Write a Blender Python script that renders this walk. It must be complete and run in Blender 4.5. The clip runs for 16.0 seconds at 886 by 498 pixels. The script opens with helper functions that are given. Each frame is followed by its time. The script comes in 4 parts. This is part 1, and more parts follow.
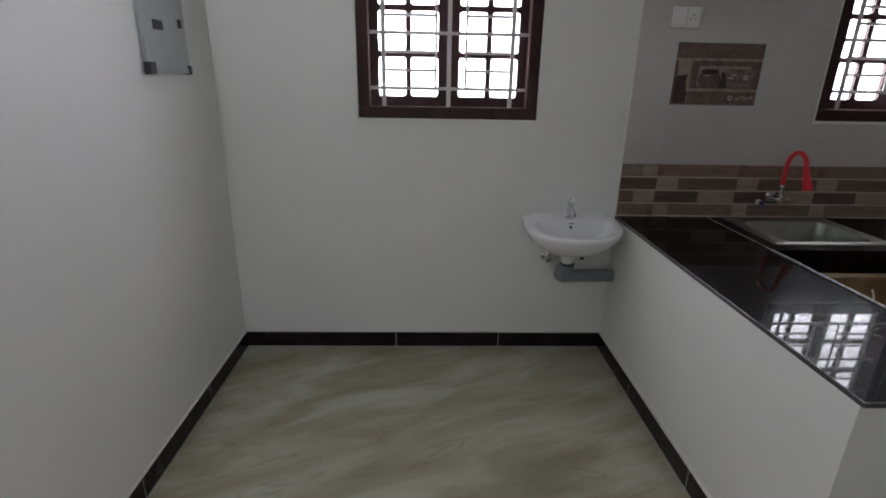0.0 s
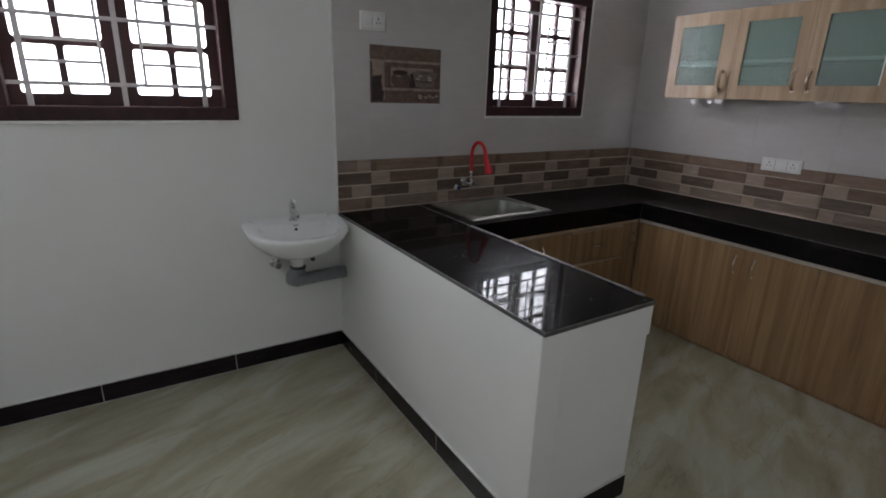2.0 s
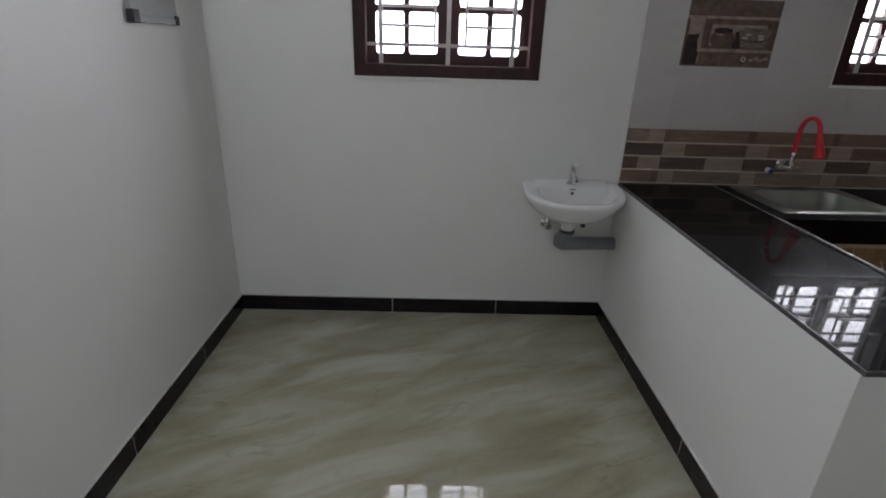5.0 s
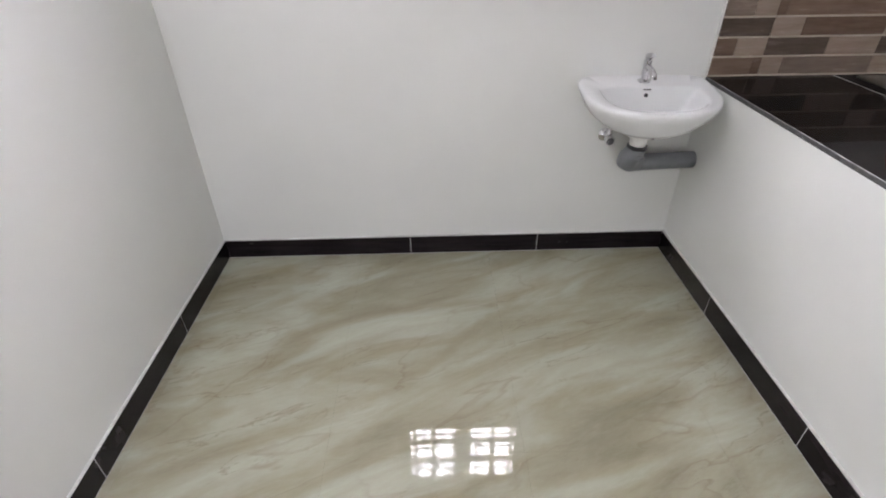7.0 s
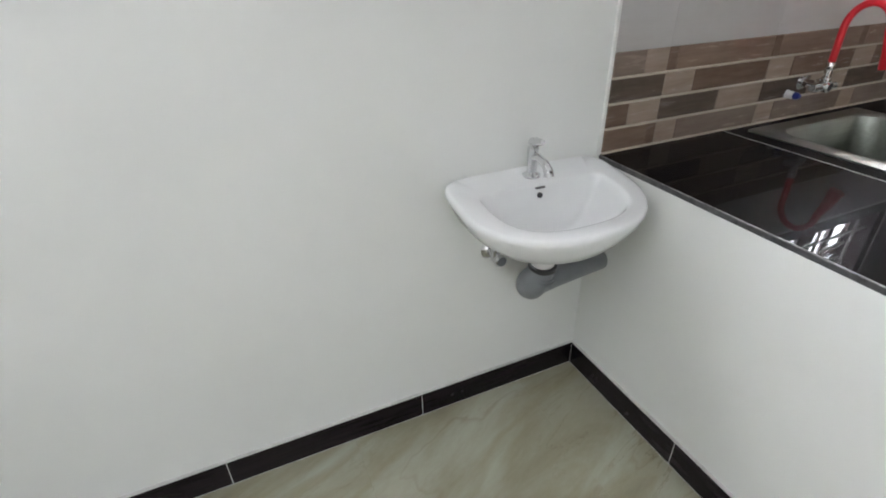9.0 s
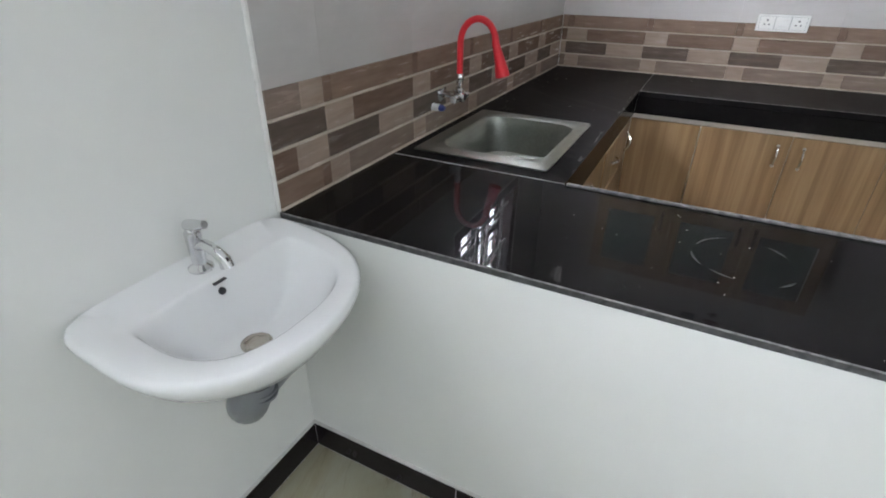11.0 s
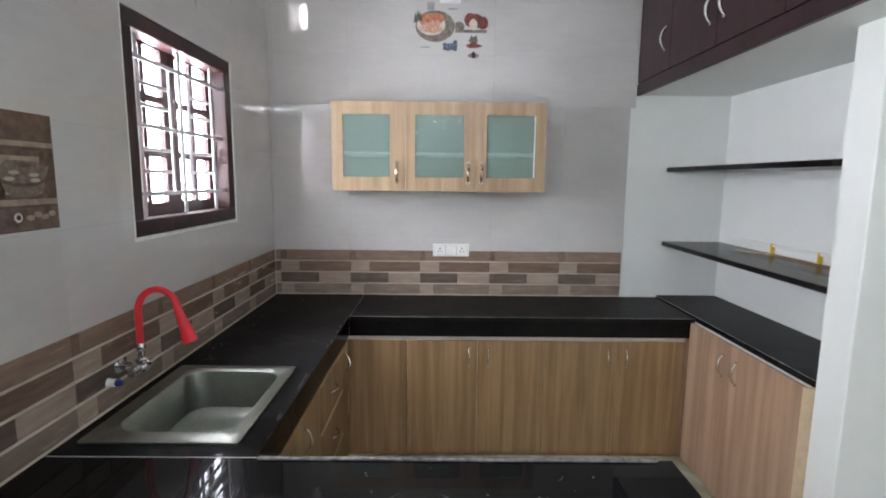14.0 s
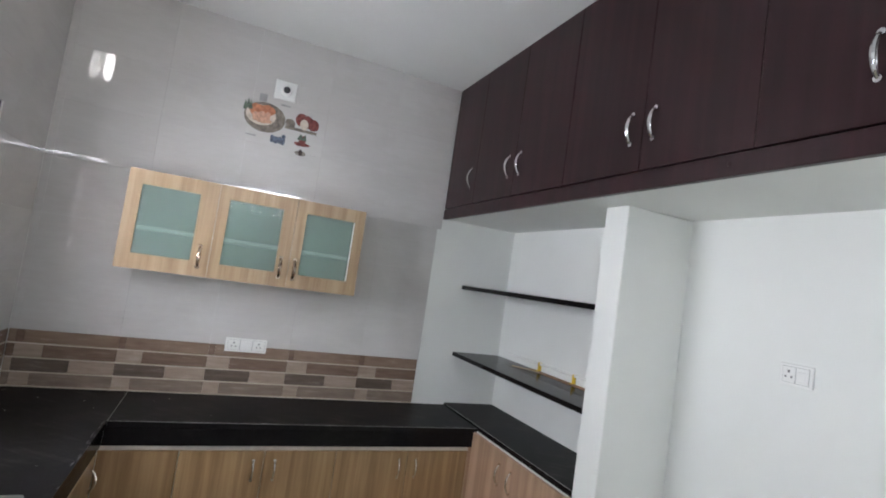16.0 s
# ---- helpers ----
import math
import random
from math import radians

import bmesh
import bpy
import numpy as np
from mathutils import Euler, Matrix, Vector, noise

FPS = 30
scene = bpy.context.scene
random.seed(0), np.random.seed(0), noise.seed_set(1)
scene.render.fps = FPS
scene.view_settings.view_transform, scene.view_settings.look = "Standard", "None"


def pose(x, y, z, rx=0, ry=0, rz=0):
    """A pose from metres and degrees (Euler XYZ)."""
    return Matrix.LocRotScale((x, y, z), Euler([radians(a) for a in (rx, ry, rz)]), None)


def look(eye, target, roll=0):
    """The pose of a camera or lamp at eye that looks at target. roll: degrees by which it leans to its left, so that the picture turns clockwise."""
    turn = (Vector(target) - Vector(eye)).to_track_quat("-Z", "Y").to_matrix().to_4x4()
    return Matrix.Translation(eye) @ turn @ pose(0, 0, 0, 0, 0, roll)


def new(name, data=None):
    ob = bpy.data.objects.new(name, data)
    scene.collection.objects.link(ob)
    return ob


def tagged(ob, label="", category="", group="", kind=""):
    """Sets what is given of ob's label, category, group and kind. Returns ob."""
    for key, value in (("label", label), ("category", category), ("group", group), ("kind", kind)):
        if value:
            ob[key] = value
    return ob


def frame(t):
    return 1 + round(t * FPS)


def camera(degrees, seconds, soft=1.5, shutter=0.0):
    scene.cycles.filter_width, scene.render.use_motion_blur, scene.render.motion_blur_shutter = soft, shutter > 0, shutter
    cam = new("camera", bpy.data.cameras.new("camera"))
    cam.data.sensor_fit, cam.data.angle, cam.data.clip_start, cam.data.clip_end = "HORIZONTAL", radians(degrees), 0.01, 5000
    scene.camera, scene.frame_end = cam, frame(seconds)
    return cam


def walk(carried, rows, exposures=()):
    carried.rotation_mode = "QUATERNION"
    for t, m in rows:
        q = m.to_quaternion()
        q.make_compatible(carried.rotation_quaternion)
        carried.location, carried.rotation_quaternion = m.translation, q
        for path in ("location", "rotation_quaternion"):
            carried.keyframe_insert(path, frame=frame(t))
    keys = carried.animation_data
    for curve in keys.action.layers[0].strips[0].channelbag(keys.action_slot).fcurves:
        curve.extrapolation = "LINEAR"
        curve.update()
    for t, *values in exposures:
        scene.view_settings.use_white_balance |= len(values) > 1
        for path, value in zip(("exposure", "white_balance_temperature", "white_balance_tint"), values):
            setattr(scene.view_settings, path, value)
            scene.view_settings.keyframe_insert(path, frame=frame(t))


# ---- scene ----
cam = camera(83.1, 16.0, soft=1.9)
PATH = [
    (0, (-0.092, 0.075, 1.607), (-0.029, 1.964, 0.955), 1.1),
    (0.5, (-0.08, 0.088, 1.593), (0.185, 1.962, 0.947), 2.1),
    (1, (-0.074, 0.1, 1.568), (0.48, 1.919, 0.947), 2.0),
    (1.5, (-0.049, 0.114, 1.568), (0.771, 1.834, 0.96), 1.9),
    (2, (-0.014, 0.098, 1.552), (1.008, 1.71, 0.956), 1.7),
    (2.5, (0.026, 0.08, 1.55), (1.229, 1.564, 0.957), 1.3),
    (3, (0.052, 0.059, 1.553), (1.378, 1.439, 0.971), 1.4),
    (3.5, (0.039, 0.055, 1.562), (1.323, 1.476, 0.985), 0.9),
    (4, (0.018, 0.061, 1.558), (1.046, 1.674, 0.974), 0.6),
    (4.5, (-0.027, 0.085, 1.548), (0.505, 1.903, 0.906), 1.0),
    (5, (-0.04, 0.115, 1.55), (0.001, 1.966, 0.794), 1.8),
    (7.5, (-0.184, 0.985, 1.418), (-0.109, 2.627, 0.279), -1.8),
    (8, (-0.17, 1.238, 1.405), (0.062, 2.92, 0.347), -1.8),
    (10.5, (0.123, 1.985, 1.416), (1.49, 3.064, 0.431), -0.2),
    (11, (0.152, 1.959, 1.411), (1.706, 2.746, 0.429), 0.6),
    (11.5, (0.198, 1.85, 1.416), (1.887, 2.296, 0.442), -0.8),
    (12, (0.233, 1.718, 1.427), (1.982, 1.915, 0.477), -0.9),
    (12.5, (0.254, 1.661, 1.453), (2.081, 1.656, 0.638), -0.8),
    (13, (0.267, 1.699, 1.517), (2.163, 1.609, 0.888), -1.3),
    (13.5, (0.254, 1.74, 1.579), (2.205, 1.691, 1.141), -0.9),
    (14, (0.23, 1.756, 1.635), (2.211, 1.741, 1.36), 0.6),
    (14.5, (0.213, 1.76, 1.675), (2.205, 1.732, 1.503), 2.4),
    (15, (0.204, 1.781, 1.707), (2.2, 1.677, 1.629), 5.0),
    (15.5, (0.21, 1.828, 1.723), (2.175, 1.457, 1.726), 7.4),
    (16, (0.221, 1.883, 1.72), (2.055, 1.098, 1.857), 8.3),
]
EXPOSURE = [(0, -0.9, 6550, 18), (2.0, -0.8, 6500, 16), (3.5, -0.67, 6450, 13), (5.0, -0.8, 6480, 17), (5.2, -0.74, 6500, 17), (7.3, 0.69, 6650, 21), (8.2, 0.66, 6600, 17), (10.5, 0.62, 6350, 12), (12.5, 0.72, 6200, 13), (14.0, 0.52, 6350, 12), (15.0, 0.45, 6400, 12), (16.0, 0.29, 6350, 12)]
walk(cam, [(t, look(eye, target, roll)) for t, eye, target, roll in PATH], EXPOSURE)

# ---- world, lights ----
world = bpy.data.worlds.new("sky")
scene.world = world
world.use_nodes = True
wn = world.node_tree.nodes
sky = wn.new("ShaderNodeTexSky")
sky.sky_type, sky.sun_disc = "NISHITA", False
sky.sun_elevation, sky.sun_rotation = radians(50), radians(200)
wn["Background"].inputs["Strength"].default_value = 0.1
world.node_tree.links.new(sky.outputs["Color"], wn["Background"].inputs["Color"])


def area_lamp(name, eye, target, w, h, power, color):
    data = bpy.data.lights.new(name, "AREA")
    data.shape, data.size, data.size_y, data.energy, data.color = "RECTANGLE", w, h, power, color
    ob = new(name, data)
    ob.matrix_world = look(eye, target)
    return ob


DAY = (0.955, 0.985, 1.045)
sun = bpy.data.lights.new("sun", "SUN")
sun.energy, sun.angle, sun.color = 2.0, radians(10), (1.0, 0.96, 0.9)
new("sun", sun).matrix_world = look((-2, -6, 9), (0, 0, 0))
# daylight in the window openings, plus two added fill lamps in the unseen hall
area_lamp("daylight_window", (0.0135, 2.967, 1.806), (0.0135, 0, 1.806), 0.95, 0.82, 44, DAY)
area_lamp("daylight_window", (2.4825, 2.967, 1.815), (2.4825, 0, 1.815), 0.885, 0.80, 62, DAY)
area_lamp("hall_fill_light", (0.4, -4.42, 1.45), (0.4, 0, 1.35), 2.6, 1.7, 24, DAY)
area_lamp("hall_fill_light", (-2.9, -2.2, 1.45), (0, -2.0, 1.35), 2.0, 1.7, 78, DAY)

# ---- materials ----


class Mat:
    """A small node-material writer."""

    def __init__(self, name, rough=0.5, metal=0.0, spec=0.5):
        self.m = bpy.data.materials.new(name)
        self.m.use_nodes = True
        self.t = self.m.node_tree
        self.b = self.t.nodes["Principled BSDF"]
        self.b.inputs["Roughness"].default_value = rough
        self.b.inputs["Metallic"].default_value = metal
        self.b.inputs["Specular IOR Level"].default_value = spec

    def node(self, kind, **values):
        n = self.t.nodes.new(kind)
        for k, v in values.items():
            n.inputs[k.replace("_", " ")].default_value = v
        return n

    def link(self, a, b):
        self.t.links.new(a, b)

    def coords(self, scale=(1, 1, 1), rot=(0, 0, 0), shift=0.0):
        g = self.node("ShaderNodeNewGeometry")
        src = g.outputs["Position"]
        if shift:
            info = self.node("ShaderNodeObjectInfo")
            mul = self.node("ShaderNodeMath")
            mul.operation = "MULTIPLY"
            mul.inputs[1].default_value = shift
            self.link(info.outputs["Random"], mul.inputs[0])
            add = self.node("ShaderNodeVectorMath")
            add.operation = "ADD"
            self.link(src, add.inputs[0])
            self.link(mul.outputs[0], add.inputs[1])
            src = add.outputs[0]
        m = self.node("ShaderNodeMapping")
        m.vector_type = "TEXTURE"
        scale = [1 / v for v in scale]
        m.inputs["Rotation"].default_value = rot
        m.inputs["Scale"].default_value = scale
        self.link(src, m.inputs["Vector"])
        return m.outputs["Vector"]

    def noise(self, scale, detail=4.0, rough=0.55, vec=None, distort=0.0):
        n = self.node("ShaderNodeTexNoise", Scale=scale, Detail=detail, Roughness=rough, Distortion=distort)
        self.link(vec if vec is not None else self.coords(), n.inputs["Vector"])
        return n.outputs["Fac"]

    def ramp(self, fac, stops):
        r = self.node("ShaderNodeValToRGB")
        e = r.color_ramp.elements
        while len(e) < len(stops):
            e.new(0.5)
        for el, (p, c) in zip(e, stops):
            el.position, el.color = p, (*c, 1) if len(c) == 3 else c
        self.link(fac, r.inputs["Fac"])
        return r.outputs["Color"]

    def mix(self, fac, a, b, mode="MIX"):
        n = self.node("ShaderNodeMixRGB")
        n.blend_type = mode
        for sock, v in zip(n.inputs, (fac, a, b)):
            if hasattr(v, "links"):
                self.link(v, sock)
            else:
                sock.default_value = v if isinstance(v, float) else (*v, 1)
        return n.outputs["Color"]

    def color(self, c):
        if hasattr(c, "links"):
            self.link(c, self.b.inputs["Base Color"])
        else:
            self.b.inputs["Base Color"].default_value = (*c, 1)
        return self

    def rough(self, fac, lo, hi):
        r = self.node("ShaderNodeMapRange", To_Min=lo, To_Max=hi)
        self.link(fac, r.inputs["Value"])
        self.link(r.outputs[0], self.b.inputs["Roughness"])
        return self

    def bump(self, fac, strength, dist=0.002):
        n = self.node("ShaderNodeBump", Strength=strength, Distance=dist)
        self.link(fac, n.inputs["Height"])
        self.link(n.outputs["Normal"], self.b.inputs["Normal"])
        return self


def paint(name, a, b, rough=0.55):
    m = Mat(name, rough)
    big = m.noise(1.3, 3)
    m.color(m.ramp(big, [(0.3, a), (0.7, b)]))
    fine = m.noise(60, 3)
    roller = m.noise(9, 4)
    both = m.mix(0.5, fine, roller)
    m.bump(both, 0.25, 0.002)
    return m.m


def plain(name, c, rough=0.4, metal=0.0, vary=0.08, scale=30.0, bump=0.05):
    m = Mat(name, rough, metal)
    n = m.noise(scale, 4)
    lo = tuple(v * (1 - vary) for v in c)
    hi = tuple(min(1, v * (1 + vary)) for v in c)
    m.color(m.ramp(n, [(0.3, lo), (0.7, hi)]))
    m.rough(m.noise(scale * 0.4, 3), max(0.02, rough * 0.75), min(1, rough * 1.25))
    if bump:
        m.bump(n, bump, 0.001)
    return m.m


def wood(name, dark, mid, light, axis="z", rough=0.38, spec=0.5):
    m = Mat(name, rough, 0, spec)
    sc = {"z": (1, 1, 0.045), "x": (0.045, 1, 1), "y": (1, 0.045, 1)}[axis]
    v = m.coords(sc, shift=7.0)
    streak = m.noise(20, 2, 0.5, v, 0.3)
    fine = m.noise(110, 3, 0.6, v)
    c = m.ramp(streak, [(0.36, dark), (0.5, mid), (0.63, light)])
    c = m.mix(0.25, c, m.ramp(fine, [(0.35, dark), (0.65, light)]))
    m.color(c)
    m.rough(fine, rough * 0.8, rough * 1.2)
    m.bump(fine, 0.06, 0.001)
    return m.m


WALL = paint("white_wall_paint", (0.745, 0.755, 0.73), (0.795, 0.805, 0.78))
CEIL = paint("ceiling_paint", (0.76, 0.76, 0.74), (0.8, 0.8, 0.79), 0.7)
OUTSIDE = paint("outside_render", (0.6, 0.58, 0.55), (0.66, 0.64, 0.6), 0.8)
CAULK = plain("white_caulk", (0.78, 0.78, 0.75), 0.6)
MAROON = wood("dark_maroon_wood", (0.022, 0.006, 0.006), (0.032, 0.009, 0.009), (0.046, 0.014, 0.014), "z", 0.42, 0.28)
LOFTWOOD = wood("maroon_laminate", (0.014, 0.0045, 0.006), (0.02, 0.006, 0.008), (0.027, 0.008, 0.0105), "z", 0.36, 0.3)
LAMINATE = wood("oak_laminate", (0.20, 0.115, 0.052), (0.275, 0.168, 0.08), (0.35, 0.225, 0.115), "z", 0.36)
LAMPINK = wood("pale_oak_laminate", (0.28, 0.17, 0.11), (0.36, 0.225, 0.148), (0.43, 0.285, 0.19), "z", 0.36)
CABWOOD = wood("light_oak_laminate", (0.262, 0.172, 0.098), (0.335, 0.232, 0.138), (0.40, 0.292, 0.185), "z", 0.34)
LIPPING = plain("beige_lipping", (0.55, 0.42, 0.28), 0.4)
STRIP = plain("white_laminate_strip", (0.55, 0.51, 0.46), 0.4)
CARCASS = plain("white_carcass_board", (0.72, 0.74, 0.71), 0.5)
# carcass board in grey, the shade inside the wall cabinet put into its colour
INNER = plain("shaded_inner_board", (0.40, 0.42, 0.405), 0.5)
CHROME = plain("chrome", (0.72, 0.72, 0.73), 0.1, 1.0, 0.03, 20, 0)
NICKEL = plain("brushed_nickel", (0.76, 0.73, 0.69), 0.2, 1.0, 0.05, 60, 0)
BRONZE = plain("champagne_metal", (0.56, 0.45, 0.36), 0.22, 1.0, 0.05, 60, 0)
GRILL = plain("painted_grill", (0.58, 0.555, 0.555), 0.4, 0.0)
WHITEPLASTIC = plain("white_plastic", (0.8, 0.8, 0.78), 0.3, 0, 0.02, 20, 0)
GREYPLASTIC = plain("pale_grey_plastic", (0.42, 0.42, 0.41), 0.4)
PINHOLE = plain("grey_pin_hole", (0.14, 0.14, 0.14), 0.5)
DARKPLASTIC = plain("dark_plastic", (0.025, 0.025, 0.028), 0.4)
PANELGREY = plain("grey_enamel", (0.36, 0.375, 0.375), 0.35, 0.0, 0.04)
PVC = plain("grey_pvc", (0.20, 0.21, 0.225), 0.4, 0, 0.06)
REDRUBBER = plain("red_silicone", (0.62, 0.012, 0.022), 0.42, 0, 0.06)
BLUE = plain("blue_plastic", (0.01, 0.02, 0.16), 0.35)
YELLOW = plain("yellow_tape", (0.75, 0.52, 0.04), 0.5)
CERAMIC = plain("white_ceramic", (0.83, 0.84, 0.84), 0.07, 0, 0.015, 6, 0)
BRASS = plain("drain_metal", (0.55, 0.5, 0.43), 0.25, 1.0)
GROUT = plain("beige_grout", (0.56, 0.47, 0.38), 0.6)
WHITEGROUT = plain("white_grout", (0.6, 0.6, 0.58), 0.7)
FLOORJOINT = plain("beige_floor_joint", (0.36, 0.33, 0.26), 0.4)
CARD = plain("brown_card", (0.30, 0.17, 0.10), 0.7)


def granite(name, spec, haze, coat, coat_lo, coat_hi, dusty):
    """Polished stone: a clear coat over a duller, slightly dusty ground."""
    m = Mat(name, haze, 0, spec)
    speck = m.noise(260, 2)
    cloud = m.noise(2.6, 3, 0.5)
    dust = m.noise(6, 5, 0.62, m.coords((1, 0.55, 1), (0, 0, radians(30))), 0.6)
    scratch = m.noise(30, 4, 0.7, m.coords((1, 0.12, 1), (0, 0, radians(-35))), 0.5)
    c = m.ramp(speck, [(0.45, (0.006, 0.0052, 0.0055)), (0.8, (0.011, 0.0098, 0.0102))])
    smear = m.ramp(dust, [(0.42, (0, 0, 0)), (0.8, (dusty, dusty, dusty))])
    wipe = m.ramp(scratch, [(0.5, (0.25, 0.25, 0.25)), (0.75, (1, 1, 1))])
    m.color(m.mix(m.mix(1.0, smear, wipe, "MULTIPLY"), c, (0.115, 0.104, 0.098)))
    m.rough(dust, haze * 0.8, haze * 1.25)
    m.b.inputs["Coat Weight"].default_value = coat
    r = m.node("ShaderNodeMapRange", To_Min=coat_lo, To_Max=coat_hi)
    m.link(m.mix(0.5, cloud, dust), r.inputs["Value"])
    m.link(r.outputs[0], m.b.inputs["Coat Roughness"])
    return m.m


GRANITE = granite("black_granite", 0.014, 0.22, 0.3, 0.006, 0.03, 0.11)
DUSTY = granite("dusty_black_granite", 0.01, 0.4, 0.2, 0.03, 0.14, 0.42)


def granite_edge():
    m = Mat("granite_sawn_edge", 0.45)
    n = m.noise(70, 4)
    m.color(m.ramp(n, [(0.3, (0.032, 0.032, 0.034)), (0.7, (0.085, 0.085, 0.085))]))
    m.bump(n, 0.2, 0.002)
    return m.m


EDGE = granite_edge()


def black_tile():
    m = Mat("black_skirting_tile", 0.2, 0, 0.22)
    v = m.coords((0.1, 0.1, 1))
    n = m.noise(40, 4, 0.6, v)
    m.color(m.ramp(n, [(0.3, (0.008, 0.006, 0.007)), (0.75, (0.022, 0.016, 0.018))]))
    m.rough(m.noise(8, 4), 0.12, 0.35)
    return m.m


SKIRT = black_tile()


def floor_marble():
    m = Mat("beige_marble_tile", 0.06)
    v = m.coords((1.0, 3.4, 1), (0, 0, radians(22)), 0.03)
    warp = m.noise(1.6, 4, 0.5, v, 0.8)
    broad = m.noise(1.5, 5, 0.52, v, 0.7)
    c = m.ramp(broad, [(0.3, (0.232, 0.213, 0.142)), (0.43, (0.30, 0.283, 0.198)), (0.55, (0.36, 0.355, 0.272)), (0.72, (0.425, 0.434, 0.355))])
    gold = m.ramp(warp, [(0.55, (0, 0, 0)), (0.68, (0.6, 0.6, 0.6))])
    c = m.mix(gold, c, (0.252, 0.222, 0.132))
    vein = m.noise(1.05, 4, 0.5, v, 0.4)
    line = m.ramp(vein, [(0.478, (0, 0, 0)), (0.497, (0.4, 0.4, 0.4)), (0.502, (0, 0, 0))])
    gate = m.ramp(m.noise(1.9, 2), [(0.4, (0, 0, 0)), (0.58, (0.9, 0.9, 0.9))])
    line = m.mix(1.0, line, gate, "MULTIPLY")
    c = m.mix(line, c, (0.17, 0.12, 0.07))
    crack = m.noise(2.0, 6, 0.6, m.coords((0.9, 4.6, 1), (0, 0, radians(20)), 0.05), 0.35)
    thin = m.ramp(crack, [(0.535, (0, 0, 0)), (0.55, (0.6, 0.6, 0.6)), (0.556, (0, 0, 0))])
    patch = m.ramp(m.noise(1.3, 3), [(0.46, (0, 0, 0)), (0.62, (1, 1, 1))])
    c = m.mix(m.mix(1.0, thin, patch, "MULTIPLY"), c, (0.15, 0.115, 0.06))
    grain = m.noise(28, 6, 0.7, v)
    c = m.mix(0.07, c, m.ramp(grain, [(0.3, (0.28, 0.24, 0.17)), (0.7, (0.66, 0.64, 0.57))]))
    m.color(c)
    m.rough(m.noise(3, 5), 0.012, 0.05)
    return m.m


FLOOR = floor_marble()


def field_tile():
    m = Mat("glossy_greige_tile", 0.1, 0, 0.8)
    v = m.coords((1, 1, 2.0), (0, 0, 0), 0.25)
    cloud = m.noise(1.6, 5, 0.6, v, 0.6)
    streak = m.noise(9, 6, 0.68, m.coords((0.6, 0.6, 4.0)))
    c = m.ramp(cloud, [(0.3, (0.505, 0.484, 0.47)), (0.7, (0.585, 0.564, 0.552))])
    c = m.mix(0.12, c, m.ramp(streak, [(0.3, (0.42, 0.405, 0.39)), (0.7, (0.67, 0.652, 0.64))]))
    m.color(c)
    m.rough(cloud, 0.012, 0.04)
    m.bump(m.noise(4.0, 2), 0.14, 0.004)
    return m.m


FIELD = field_tile()


def brick_tile(name, a, b):
    m = Mat(name, 0.28, 0, 0.28)
    v = m.coords((0.12, 0.12, 1), shift=5.0)
    n = m.noise(55, 4, 0.6, v)
    big = m.noise(9, 3, 0.5, m.coords((1, 1, 2), shift=3.0))
    c = m.ramp(n, [(0.3, a), (0.7, b)])
    c = m.mix(m.ramp(big, [(0.4, (0, 0, 0)), (0.8, (0.4, 0.4, 0.4))]), c, tuple(x * 0.62 for x in a))
    m.color(c)
    m.rough(n, 0.16, 0.34)
    m.bump(n, 0.1, 0.001)
    return m.m


BRICKS = {
    "light": brick_tile("light_stone_glaze", (0.314, 0.239, 0.188), (0.402, 0.320, 0.262)),
    "tan": brick_tile("tan_stone_glaze", (0.206, 0.139, 0.100), (0.270, 0.191, 0.146)),
    "brown": brick_tile("brown_stone_glaze", (0.145, 0.096, 0.070), (0.212, 0.145, 0.110)),
    "dark": brick_tile("dark_stone_glaze", (0.098, 0.074, 0.059), (0.151, 0.116, 0.094)),
    "taupe": brick_tile("taupe_stone_glaze", (0.196, 0.147, 0.118), (0.260, 0.201, 0.164)),
}


# tile lip, coloured pale for the highlight on each course's lower bevel
LIP = brick_tile("lip_highlight_glaze", (0.50, 0.42, 0.335), (0.60, 0.515, 0.43))


def steel():
    m = Mat("brushed_steel", 0.33, 1.0)
    n = m.noise(90, 3, 0.6, m.coords((0.1, 1, 1)))
    d = m.noise(10, 5, 0.7)
    m.color(m.mix(m.ramp(d, [(0.45, (0, 0, 0)), (0.8, (0.55, 0.55, 0.55))]), m.ramp(n, [(0.3, (0.31, 0.325, 0.295)), (0.7, (0.36, 0.375, 0.34))]), (0.24, 0.24, 0.21)))
    m.rough(d, 0.29, 0.36)
    return m.m


STEEL = steel()


